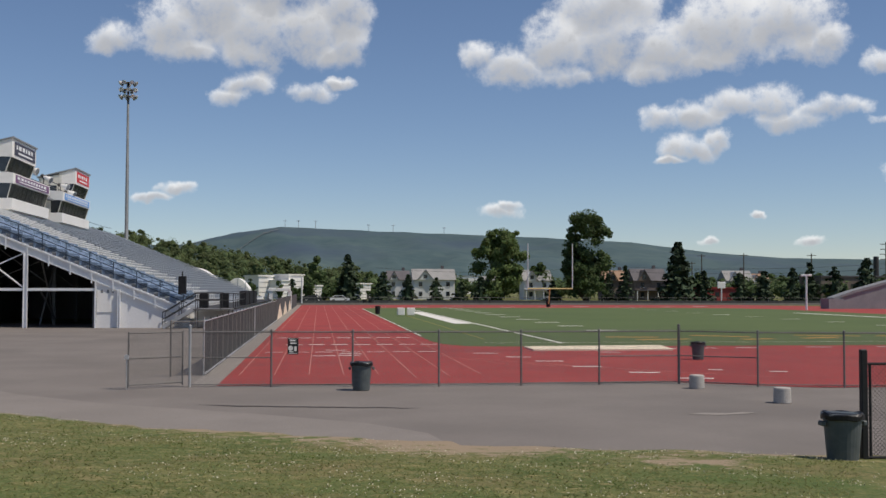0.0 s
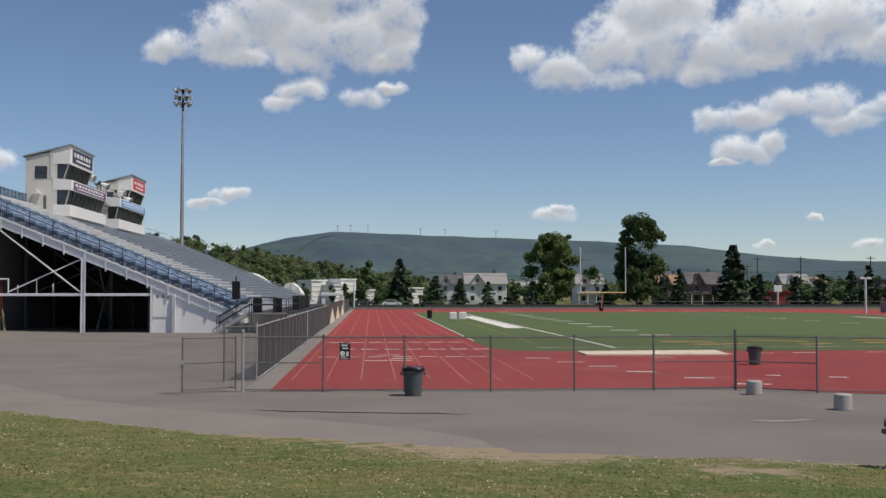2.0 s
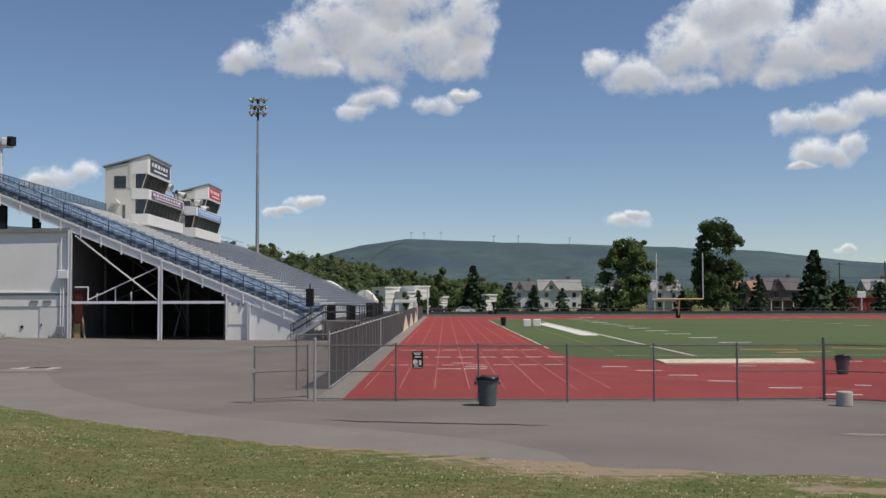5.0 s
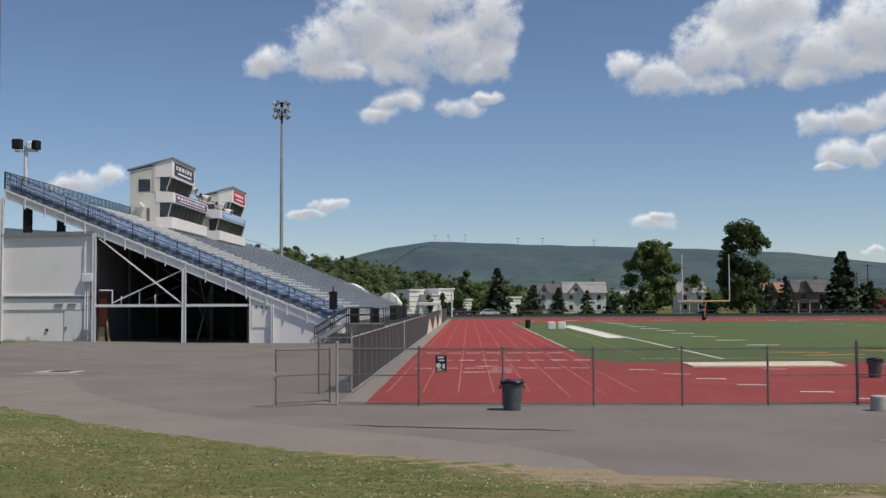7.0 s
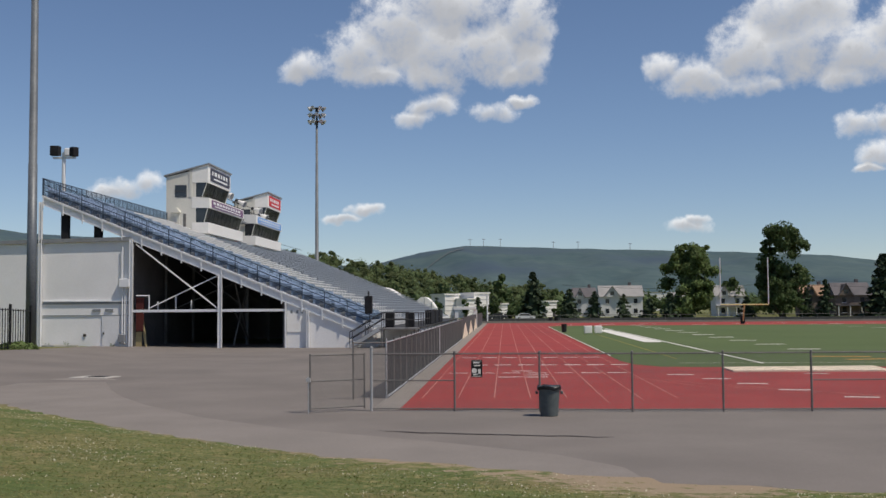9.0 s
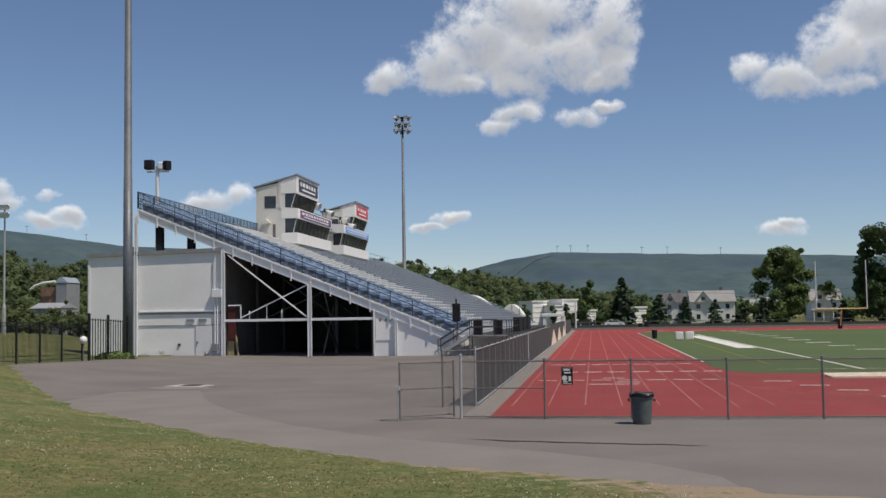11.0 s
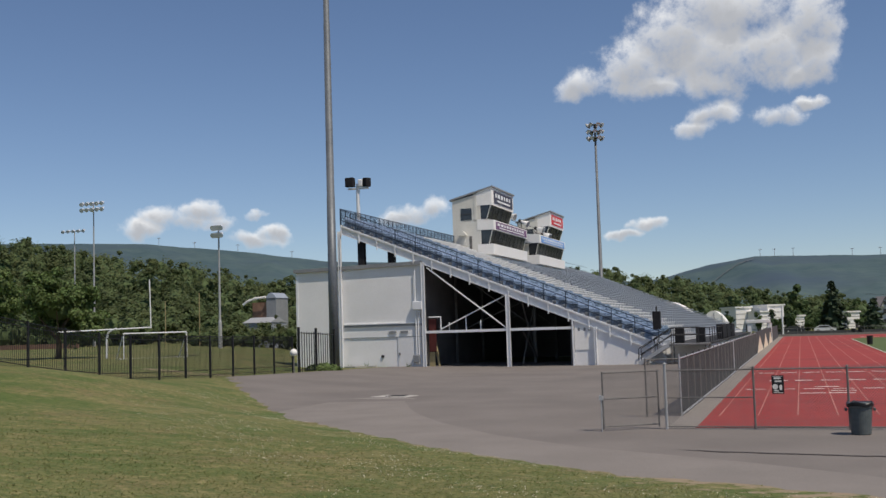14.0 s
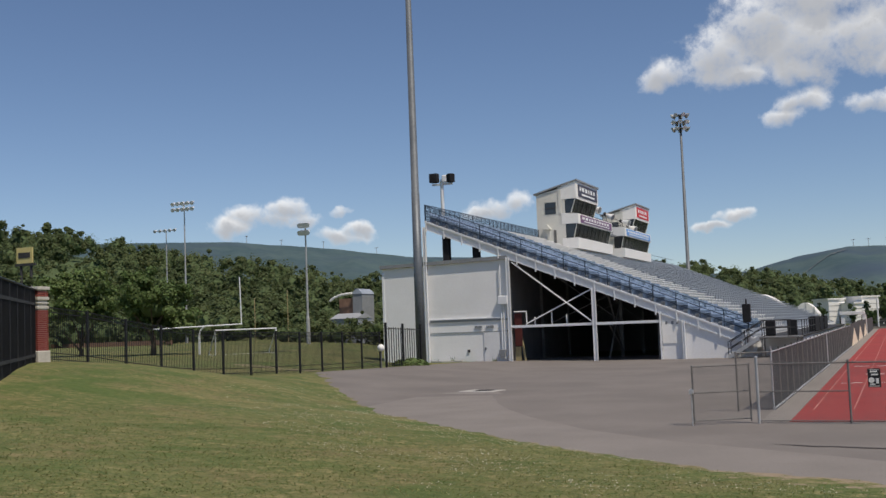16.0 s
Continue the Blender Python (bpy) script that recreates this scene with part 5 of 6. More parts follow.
def crown_cards(balls, per, size, rng, loose=0.55):
    pts, nor = [], []
    for c, r in balls:
        d = rng.normal(0, 1, (per, 3))
        d /= np.linalg.norm(d, axis=1)[:, None]
        d[:, 2] = np.abs(d[:, 2]) * np.where(rng.random(per) < 0.78, 1, -1)
        pts.append(c + d * r * (0.30 + 1.05 * rng.random((per, 1)) ** 0.75) * np.array([1, 1, 0.9]))
        nor.append(d + np.array([0, 0, 0.55 if loose < 0.5 else 0.15]))
    return leaf_cards(np.concatenate(pts), np.concatenate(nor), size, rng, loose)


def core_balls(bm, balls, k=0.5):
    for c, r in balls:
        g = bmesh.ops.create_icosphere(bm, subdivisions=2, radius=r * k, matrix=Matrix.Translation(Vector(c)))
        for v in g["verts"]:
            v.co += (v.co - Vector(c)).normalized() * 0.16 * r * noise.noise(v.co * (1.6 / r))
    return bm


def broad_tree(at, h, rx, seed, leaf, label, trunk_h=0.25, per=170, size=0.28, count=16, name="broadleaf_tree", group=""):
    rng = np.random.default_rng(seed)
    t = thing(name, at, label, "tree", group)
    x, y, z = at
    bm = B()
    rod(bm, (x, y, z - 0.2), (x + 0.1, y, z + h * trunk_h * 1.6), rx * 0.085, rx * 0.055, 10)
    for k in range(6):
        a = k * 1.05 + seed
        rod(bm, (x + 0.05, y, z + h * (trunk_h + 0.03 * k)), (x + rx * 0.5 * math.cos(a), y + rx * 0.5 * math.sin(a), z + h * (trunk_h + 0.22 + 0.05 * k)), rx * 0.035, rx * 0.015, 6)
    part("trunk", bm, BARK, t)
    rz = h * (1 - trunk_h) * 0.5
    balls = lumps((x, y, z + h * trunk_h + rz), rx, rz, count, rng)
    balls.append((np.array([x, y, z + h * trunk_h + rz * 0.95]), rx * 0.62))
    tagged(part("shaded_core", core_balls(B(), balls), CORE, t), kind="stuff")
    v, f = crown_cards(balls, per, size, rng)
    tagged(raw("crown", v, f, leaf, parent=t), kind="stuff")
    return t


def spruce(at, h, r, seed, label, group="spruces behind the track"):
    rng = np.random.default_rng(seed)
    t = thing("spruce", at, label, "tree", group)
    x, y, z = at
    part("trunk", rod(B(), (x, y, z - 0.1), (x, y, z + h * 0.97), r * 0.09, 0.02, 7), BARK, t)
    bm = B()
    lathe(bm, (x, y, z + h * 0.07), [(r * 0.26, 0), (r * 0.32, h * 0.06), (r * 0.18, h * 0.45), (0.03, h * 0.9)], 9)
    part("shaded_core", bm, NEEDLE, t)
    pts, nor = [], []
    tiers = int(h * 1.9)
    for k in range(tiers):
        q = (k + rng.uniform(-0.3, 0.3)) / tiers
        q = min(0.98, max(0.0, q))
        for i in range(max(5, int(11 * (1 - q)))):
            a, reach = rng.uniform(0, 6.283), r * (1 - q) ** 0.78 * rng.uniform(0.55, 1.18) + 0.08
            lift = rng.uniform(-0.32, 0.05)
            for j in range(13):
                s = rng.uniform(0.15, 1.0)
                side = rng.normal(0, 0.10) * reach * s
                pts.append((x + reach * s * math.cos(a) - side * math.sin(a), y + reach * s * math.sin(a) + side * math.cos(a), z + h * (0.05 + 0.94 * q) + reach * s * lift + rng.normal(0, 0.05)))
                nor.append((math.cos(a) * 0.4, math.sin(a) * 0.4, 0.8))
    v, f = leaf_cards(np.array(pts), np.array(nor), max(0.10, r * 0.105), rng)
    tagged(raw("needles", v, f, NEEDLE, parent=t), kind="stuff")
    return t


def polar(az, r, z=0.0):
    """A place by its bearing, degrees to the left of the track's line, and range."""
    return (-r * math.sin(radians(az)), r * math.cos(radians(az)), z)


broad_tree(polar(-9.6, 262), 17.5, 6.0, 3, LEAF, "large bushy broadleaf tree behind the track", 0.0, 330, 0.21, 90)
broad_tree(polar(-14.2, 255), 20.2, 6.6, 5, LEAF_DARK, "tall dark maple tree with a rounded crown", 0.05, 330, 0.22, 95)
broad_tree(polar(0.2, 330), 12.5, 3.8, 9, LEAF_DARK, "dark round-topped tree in the distance", 0.15, 120, 0.4, 12)
broad_tree(polar(-11.9, 300), 10, 4.5, 19, LEAF_DARK, "dark leafy tree beside a house", 0.1, 120, 0.4, 12)
broad_tree(polar(-9.4, 258), 8.0, 4.6, 6, LEAF, "low leafy tree under the large bushy tree", 0.02, 160, 0.22, 40)
broad_tree(polar(-14.0, 252), 8.6, 5.0, 7, LEAF_DARK, "low dark tree under the tall maple", 0.02, 160, 0.22, 40)
spruce(polar(-18.9, 262), 14.6, 5.6, 11, "tall ragged old spruce behind the track")
for i, (a, r, h, w) in enumerate(((-1.5, 262, 10.2, 3.3), (-3.4, 255, 6.6, 2.4), (-4.7, 255, 5.9, 2.0), (-6.2, 255, 5.2, 2.0), (-7.5, 258, 4.6, 2.1), (-8.6, 255, 5.6, 2.3), (0.6, 265, 5.2, 2.0), (1.4, 268, 5.0, 1.8), (3.6, 270, 5.0, 1.8), (-16.2, 255, 8.0, 2.0), (-15.3, 258, 6.4, 1.7), (-22.0, 262, 6.4, 2.4), (-23.2, 262, 6.8, 2.6), (-24.6, 258, 7.4, 2.2), (-25.4, 258, 8.4, 2.2), (-26.6, 255, 7.4, 2.6), (-28.1, 245, 9.0, 3.0), (-12.4, 260, 4.6, 2.0), (-20.2, 262, 6.8, 2.4), (5.0, 262, 4.6, 1.6))):
    spruce(polar(a, r), h * 1.12, w * 1.3, 40 + i, "dark green young spruce behind the track fence")
# tree on the practice field
broad_tree((*polar(37.7, 105)[:2], 1.45), 8.1, 3.7, 21, LEAF, "leafy young tree inside the practice field fence", 0.16, 300, 0.11, 80)
broad_tree((*polar(41.2, 112)[:2], 1.5), 8.6, 3.3, 23, LEAF, "pale leafy tree behind the picket fence", 0.06, 260, 0.12, 60)


def woods(name, spots, mat, label, per, size, seed):
    """A far wood: many crowns in one sheet of foliage."""
    rng = np.random.default_rng(seed)
    vs, fs, n = [], [], 0
    cores = []
    for x, y, z, r, h in spots:
        balls = lumps((x, y, z + h * 0.55), r, h * 0.45, 4, rng) + [(np.array([x, y, z + h * 0.55]), r * 0.75)]
        v, f = crown_cards(balls, per, size * r / 4.0, rng, 0.3)
        vs.append(v)
        fs += [tuple(i + n for i in q) for q in f]
        n += len(v)
        cores += balls
    w = raw(name, np.concatenate(vs), fs, mat, label, "woods", kind="stuff")
    B0 = B()
    bmesh.ops.create_icosphere(B0, subdivisions=1, radius=0.7)
    B0.verts.index_update()
    unit = np.array([v.co[:] for v in B0.verts])
    tri = [tuple(v.index for v in f.verts) for f in B0.faces]
    B0.free()
    cv = np.concatenate([c + unit * r for c, r in cores])
    cf = [tuple(i + k * len(unit) for i in f) for k in range(len(cores)) for f in tri]
    tagged(raw("shaded_core", cv, cf, CORE, parent=w), kind="stuff")
    return w


# wooded slope behind the practice field
rng = np.random.default_rng(77)
HILL_AZ = (-3, 0, 2, 4, 6.6, 8.7, 9.8, 12, 18, 24, 27, 29.5, 33, 36, 39.5, 41.5, 44.5, 52)
HILL_TAN = (0.012, 0.019, 0.026, 0.033, 0.040, 0.046, 0.050, 0.053, 0.048, 0.043, 0.046, 0.055, 0.066, 0.074, 0.086, 0.092, 0.096, 0.098)


def slope_z(az, r, r0, r1):
    top = float(np.interp(az, HILL_AZ, HILL_TAN)) * r1 + 3.03 - 7.5
    return max(0.0, top) * smooth01((r - r0) / (r1 - r0)) ** 0.9


spots = []
for k in range(760):
    az = rng.uniform(-3, 50)
    near, far = (190, 400) if az > 24 else (322, 540)
    q = rng.random() ** 0.8
    r = near + (far - near) * q
    x, y, _ = polar(az, r)
    if 24 < az < 40 and r < 205 and rng.random() < 0.5:
        continue
    if az > 24 and x > -62:
        continue
    spots.append((x, y, slope_z(az, r, near, far), rng.uniform(2.4, 5.4), rng.uniform(5.5, 10.5)))
for k in range(70):
    az = 22 + 29 * k / 69
    x, y, _ = polar(az + rng.uniform(-0.3, 0.3), rng.uniform(172, 190))
    spots.append((x, y, 0, rng.uniform(2.6, 4.2), rng.uniform(5.5, 9.0)))
for k in range(26):
    x, y, _ = polar(25.2 + 0.24 * k, 150 + 8 * rng.random())
    spots.append((x, y, 0, rng.uniform(1.6, 2.3), rng.uniform(4.6, 6.0)))
woods("wooded_slope", spots, WOODS, "dense green summer woods on a rising slope", 150, 0.29, 8)
spots = []
for k in range(210):
    az = rng.uniform(-33, 5)
    r = rng.uniform(325, 480)
    x, y, _ = polar(az, r)
    spots.append((x, y, 0, rng.uniform(3.0, 5.0), rng.uniform(5.0, 8.5 if az < -2 else 10)))
for k in range(110):
    x, y, _ = polar(-34 + 40 * k / 109 + rng.uniform(-0.2, 0.2), rng.uniform(316, 334))
    spots.append((x, y, 0, rng.uniform(2.4, 3.6), rng.uniform(3.8, 6.4)))
woods("town_trees", spots, LEAF_DARK, "dark broadleaf trees among the town houses", 80, 0.38, 12)

# slope under the woods
bm = B()
gridv = []
for i in range(60):
    az = -4 + 57 * i / 59
    near, far = (185, 400) if az > 24 else (318, 540)
    gridv.append([bm.verts.new((*polar(az, near + (far - near) * j / 11)[:2], slope_z(az, near + (far - near) * j / 11, near, far) - 0.3)) for j in range(12)])
for p, q in zip(gridv, gridv[1:]):
    for j in range(11):
        bm.faces.new((p[j], p[j + 1], q[j + 1], q[j]))
bmesh.ops.recalc_face_normals(bm, faces=bm.faces)
single("hillside", bm, CORE, "shaded ground of the wooded hillside", "hill", kind="structure")

# far ridges; haze and cloud shadow are put into their colour
RIDGE_AZ = (-70, -40, -30, -24, -20.6, -16.4, -12, -8, -2, 2, 4.5, 6.9, 9, 12, 16, 20, 24.3, 29.2, 33.8, 38.6, 44, 50, 80)
RIDGE_EL = (1.4, 1.4, 1.45, 1.6, 1.88, 2.45, 2.7, 2.87, 3.08, 3.25, 2.87, 2.27, 2.2, 3.1, 3.35, 3.6, 3.78, 4.44, 4.86, 4.89, 4.9, 4.9, 3.0)


def ridge_point(az, q, r0=1500, r1=3000, seed=3):
    top = math.tan(radians(float(np.interp(az, RIDGE_AZ, RIDGE_EL)))) * r1 + 3
    top *= 1 + 0.012 * noise.noise((az * 0.8, seed, 0)) + 0.006 * noise.noise((az * 3.5, seed, 2))
    r = r0 + (r1 - r0) * q
    z = top * (smooth01(q) * 0.35 + q * 0.65) + (top * 0.07 * noise.noise((az * 0.5, q * 4, seed)) + top * 0.03 * noise.noise((az * 1.7, q * 9, seed))) * min(1, 6 * (1 - q), 6 * q)
    return (*polar(az, r)[:2], z)


bm = B()
rows = []
for i in range(361):
    az = -70 + 145 * i / 360
    row = [bm.verts.new(ridge_point(az, j / 20)) for j in range(21)]
    row.append(bm.verts.new((*polar(az, 3400)[:2], -5)))
    rows.append(row)
for p, q in zip(rows, rows[1:]):
    for j in range(21):
        bm.faces.new((p[j], q[j], q[j + 1], p[j + 1]))
bmesh.ops.recalc_face_normals(bm, faces=bm.faces)
single("backdrop_ridge", bm, HAZY_HILL, "long wooded mountain ridge with blue haze in its colour", "mountain", kind="structure", smooth=True)
# pale cuts on the flanks of the ridge
def ridge_spot(az, el):
    """The place on the ridge's near flank seen at a bearing and an elevation."""
    def miss(q):
        return abs(math.degrees(math.atan2(ridge_point(az, q)[2] - 3, 1500 + 1500 * q)) - el)
    rough = min((k / 60 for k in range(6, 59)), key=miss)
    best = min((rough + k / 1500 for k in range(-25, 26)), key=miss)
    return Vector(ridge_point(az, best))


for line, w in ((((2.15, 3.05), (2.9, 2.82), (3.4, 2.52), (3.9, 2.15), (4.25, 1.9)), 0.045),):
    bm = B()
    lo, hi = [], []
    for (a0, e0), (a1, e1) in zip(line, line[1:]):
        for k in range(8):
            a, e = a0 + (a1 - a0) * k / 7, e0 + (e1 - e0) * k / 7
            p = ridge_spot(a, e)
            up = w * (0.45 + 1.1 * abs(noise.noise((a * 3, e, 5))))
            lo.append(bm.verts.new(p + Vector((0, 0, 3))))
            hi.append(bm.verts.new(ridge_spot(a, e + up) + Vector((0, 0, 3))))
    for k in range(len(lo) - 1):
        if (lo[k + 1].co - lo[k].co).length > 0.01:
            bm.faces.new((lo[k], lo[k + 1], hi[k + 1], hi[k]))
    bmesh.ops.recalc_face_normals(bm, faces=bm.faces)
    single("ridge_clearing", bm, HILL_CUT, "pale cleared strip on the wooded ridge", "clearing", kind="structure")
# wind turbines and masts on the ridge
turb = [(0.2, 3.3), (1.1, 3.3), (1.8, 3.3), (-2.6, 3.12), (-3.9, 3.1), (-6.6, 2.98), (33.0, 4.9), (29.0, 4.5), (26.2, 4.1), (31.2, 4.65)]
for az, el in turb:
    x, y, _ = polar(az, 3020)
    z = math.tan(radians(el)) * 3000 - 10
    t = thing("ridge_mast", (x, y, z), "thin pale mast on the mountain ridge", "mast", "masts on the ridge")
    part("post", rod(B(), (x, y, z), (x, y, z + 30), 0.9, 0.6, 6), GALV_LIGHT, t)
    part("head", box(B(), x - 5, x + 5, y - 1, y + 1, z + 27, z + 28.2), GALV_LIGHT, t)

# ---- houses and town ----
def house(az, r, w, d, h, roof_h, wall, roof, label, gable=True, turn=0, porch=False):
    """A small gabled house with windows; its front faces the field."""
    x, y, _ = polar(az, r)
    t = thing("house", (x, y, 0), label, "house", "houses behind the track")
    part("wall", box(B(), x - w / 2, x + w / 2, y, y + d, 0, h), wall, t)
    bm = B()
    if gable:
        prism(bm, [(y - 0.5, h - 0.1), (y + d + 0.5, h - 0.1), (y + d / 2, h + roof_h)], "x", x - w / 2 - 0.4, x + w / 2 + 0.4)
    else:
        prism(bm, [(x - w / 2 - 0.5, h - 0.1), (x + w / 2 + 0.5, h - 0.1), (x, h + roof_h)], "y", y - 0.4, y + d + 0.4)
    rf = part("roof", bm, roof, t)
    if gable:
        g = w * 0.19
        gx0 = x - w * 0.22
        bm = B()
        prism(bm, [(gx0 - g, h - 0.15), (gx0 + g, h - 0.15), (gx0, h + roof_h * 0.86)], "y", y - 0.55, y + d / 2)
        dm = part("front_gable", bm, wall, t)
        for s in (-1, 1):
            part("verge", beam(B(), (gx0 + s * (g + 0.3), y - 0.7, h - 0.3), (gx0, y - 0.7, h + roof_h * 0.9), 0.5, 0.18), roof, rf)
        part("window", box(B(), gx0 - 0.5, gx0 + 0.5, y - 0.6, y - 0.54, h + 0.3, h + 1.3), GLASS_DARK, t)
    n = max(2, int(w / 3.2))
    for k in range(n):
        for zz in ((0.9, 2.2), (h - 2.0, h - 0.7)):
            xx = x - w / 2 + w * (k + 0.5) / n
            wn = part("window", box(B(), xx - 0.5, xx + 0.5, y - 0.06, y + 0.02, zz[0], zz[1]), GLASS_DARK, t)
            part("sill", box(B(), xx - 0.6, xx + 0.6, y - 0.12, y + 0.0, zz[0] - 0.1, zz[0]), BOOTH_WHITE, wn)
    part("chimney", box(B(), x + w * 0.2, x + w * 0.2 + 0.8, y + d / 2, y + d / 2 + 0.8, h + roof_h * 0.4, h + roof_h + 0.9), SHINGLE_DARK, t)
    if porch:
        part("porch_roof", box(B(), x - w / 2, x + w / 2, y - 2.2, y, 2.6, 2.85), roof, t)
        for k in range(4):
            xx = x - w / 2 + 0.2 + (w - 0.4) * k / 3
            part("porch_post", rod(B(), (xx, y - 2.0, 0), (xx, y - 2.0, 2.6), 0.12), BOOTH_WHITE, t)
    return t


house(-6.1, 300, 11.5, 8, 5.6, 3.0, SIDING, SHINGLE, "white two-storey house with grey gabled roof")
house(-4.2, 306, 6.0, 8, 5.6, 2.6, SIDING, SHINGLE_DARK, "white house with a dark grey roof")
house(-11.6, 298, 7.6, 7, 5.4, 2.9, SIDING, SHINGLE, "white house with porch and grey roof", porch=True)
house(-15.8, 300, 7.0, 8, 5.4, 2.8, BROWN_WALL, SHINGLE_TAN, "brown house with a tan roof")
house(-17.5, 296, 9.0, 8, 5.4, 3.2, BROWN_WALL, SHINGLE_DARK, "dark brown house with grey roof and porch", porch=True)
house(-22.0, 330, 8.0, 7, 5.6, 3.0, SIDING, SHINGLE, "white house behind young spruces")
house(-23.0, 340, 6.0, 7, 5.2, 2.6, SIDING, SHINGLE_TAN, "pale house with tan roof")
house(-9.2, 320, 6.0, 7, 4.6, 2.2, SIDING, SHINGLE, "low white house partly behind trees")


def block(name, az, r, w, d, h, wall, label, category, roof=None, z=0.0):
    x, y, _ = polar(az, r)
    t = thing(name, (x, y, z), label, category)
    part("wall", box(B(), x - w / 2, x + w / 2, y, y + d, z, z + h), wall, t)
    part("roof", box(B(), x - w / 2 - 0.3, x + w / 2 + 0.3, y - 0.3, y + d + 0.3, z + h, z + h + 0.35), roof or SHINGLE, t)
    k = 0 if name != "white_shed" else w
    while k < w - 2:
        part("window", box(B(), x - w / 2 + 0.8 + k, x - w / 2 + 2.0 + k, y - 0.05, y + 0.02, z + h * 0.35, z + h * 0.7), GLASS_DARK, t)
        k += 4
    return t


for az, w, h, dsc in ((2.78, 4.6, 6.3, "white panelled commercial shed in the distance"), (1.21, 4.7, 6.6, "tall white flat-roofed building in the distance"), (1.62, 4.2, 5.0, "low white flat-roofed wing in the distance"), (0.1, 3.0, 3.6, "white box trailer parked behind the track"), (-2.45, 3.6, 4.2, "small white building between spruces")):
    sh = block("white_shed", az, 300 if az != 1.62 else 296, w, 8, h, BOOTH_WHITE, dsc, "shed", BOOTH_WHITE)
    bx0, by0, _ = polar(az, 300 if az != 1.62 else 296)
    for k in range(3):
        part("panel_seam", box(B(), bx0 - w / 2, bx0 + w / 2, by0 - 0.06, by0, h * (0.3 + 0.22 * k), h * (0.3 + 0.22 * k) + 0.12), SHINGLE, sh)
    sh.rotation_euler.z = radians(32)
    part("doorway", box(B(), bx0 + w * 0.12, bx0 + w * 0.38, by0 - 0.08, by0, 0, h * 0.28), DARK, sh)
for i, (az, r, h, w) in enumerate(((3.55, 262, 5.6, 2.0), (4.9, 250, 3.6, 2.2), (2.1, 268, 4.6, 1.5), (1.2, 248, 3.0, 1.9), (0.45, 262, 5.0, 1.9), (-0.3, 252, 3.2, 1.9), (-0.9, 266, 4.2, 2.0), (-2.9, 262, 3.0, 1.8))):
    broad_tree(polar(az, r), h, w, 120 + i, LEAF_DARK, "dark bushy shrub before white buildings", 0.04, 90, 0.2, 14, name="shrub", group="shrubs behind the track")
tent = thing("white_tunnel", (*polar(4.25, 232)[:2], 0), "white barrel-roofed tunnel tent beyond the track", "tent")
tx, ty, _ = polar(4.25, 232)
bm = B()
prism(bm, [(tx - 2.3 + 4.6 * k / 10, 2.6 + 2.6 * math.sin(math.pi * (0.12 + 0.84 * k / 10))) for k in range(11)] + [(tx + 2.3, 0), (tx - 2.3, 0)], "y", ty, ty + 9)
part("cover", bm, BOOTH_WHITE, tent)
for k in range(3):
    part("hoop", rod(B(), (tx - 1.6 + 1.6 * k, ty - 0.06, 0), (tx - 1.6 + 1.6 * k, ty - 0.06, 4.3 + 0.7 * (k == 1)), 0.08, n=6), GALV_LIGHT, tent)
portal = thing("white_portal", (-5.3, 150.5, 0), "white portal frame at the end of the walkway", "portal")
for x in (-6.7, -4.1):
    part("post", box(B(), x - 0.25, x + 0.25, 150.2, 150.8, 0, 2.6), BOOTH_WHITE, portal)
part("lintel", box(B(), -7.1, -3.98, 150.1, 150.9, 2.6, 3.05, 0.04), BOOTH_WHITE, portal)
block("shopfront", -20.9, 285, 11.0, 8, 3.2, RED_WALL, "low red shopfront beside the street", "shop", RED_WALL)
block("long_hall", -28.6, 330, 34, 14, 6.6, BROWN_WALL, "long low hall with a grey roof", "hall", SHINGLE_DARK)
block("factory", -7.9, 640, 20, 14, 10.5, BOOTH_WHITE, "white factory block low on the valley floor", "factory", SHINGLE)
stk = thing("smokestack", polar(-28.5, 420), "tall dark brick smokestack", "chimney")
x, y, _ = polar(-28.5, 420)
part("stack", rod(B(), (x, y, 0), (x, y, 15.0), 1.1, 0.9, 12), DARK, stk)
# white arched canopy behind the stand
arch = thing("arched_canopy", (-20.5, 196, 0), "white arched fabric canopy behind the stand", "canopy")
bm = B()
prof = [(-24.3 + 6.7 * (k / 14), 3.2 + 3.6 * math.sin(math.pi * (0.36 + 0.60 * k / 14))) for k in range(15)]
prism(bm, prof + [(p[0], p[1] - 0.5) for p in prof[::-1]], "y", 196, 204)
part("roof", bm, BOOTH_WHITE, arch)
for x in (-24.2, -17.7):
    part("post", rod(B(), (x, 196.3, 0), (x, 196.3, 3.4), 0.15), GALV_LIGHT, arch)
# practice-side building with a curved white pipe
rb = thing("round_roofed_building", polar(27.25, 165), "pale round-topped metal building among trees", "building")
x, y, _ = polar(27.25, 165)
part("wall", box(B(), x - 0.8, x + 0.8, y, y + 4, 0, 8.6), ROOF_GREY, rb)
bm = B()
prism(bm, [(x - 0.9 + 1.8 * k / 8, 8.6 + 0.8 * math.sin(math.pi * k / 8)) for k in range(9)], "y", y - 0.1, y + 4)
part("roof", bm, ALU_DULL, rb)
pipe = [(x - 4.6, y - 0.2, 7.7), (x - 3.9, y - 0.2, 8.2), (x - 2.6, y - 0.2, 8.6), (x - 0.8, y - 0.2, 8.75)]
bm = B()
for p, q in zip(pipe, pipe[1:]):
    rod(bm, p, q, 0.18)
part("white_pipe", bm, BOOTH_WHITE, rb)
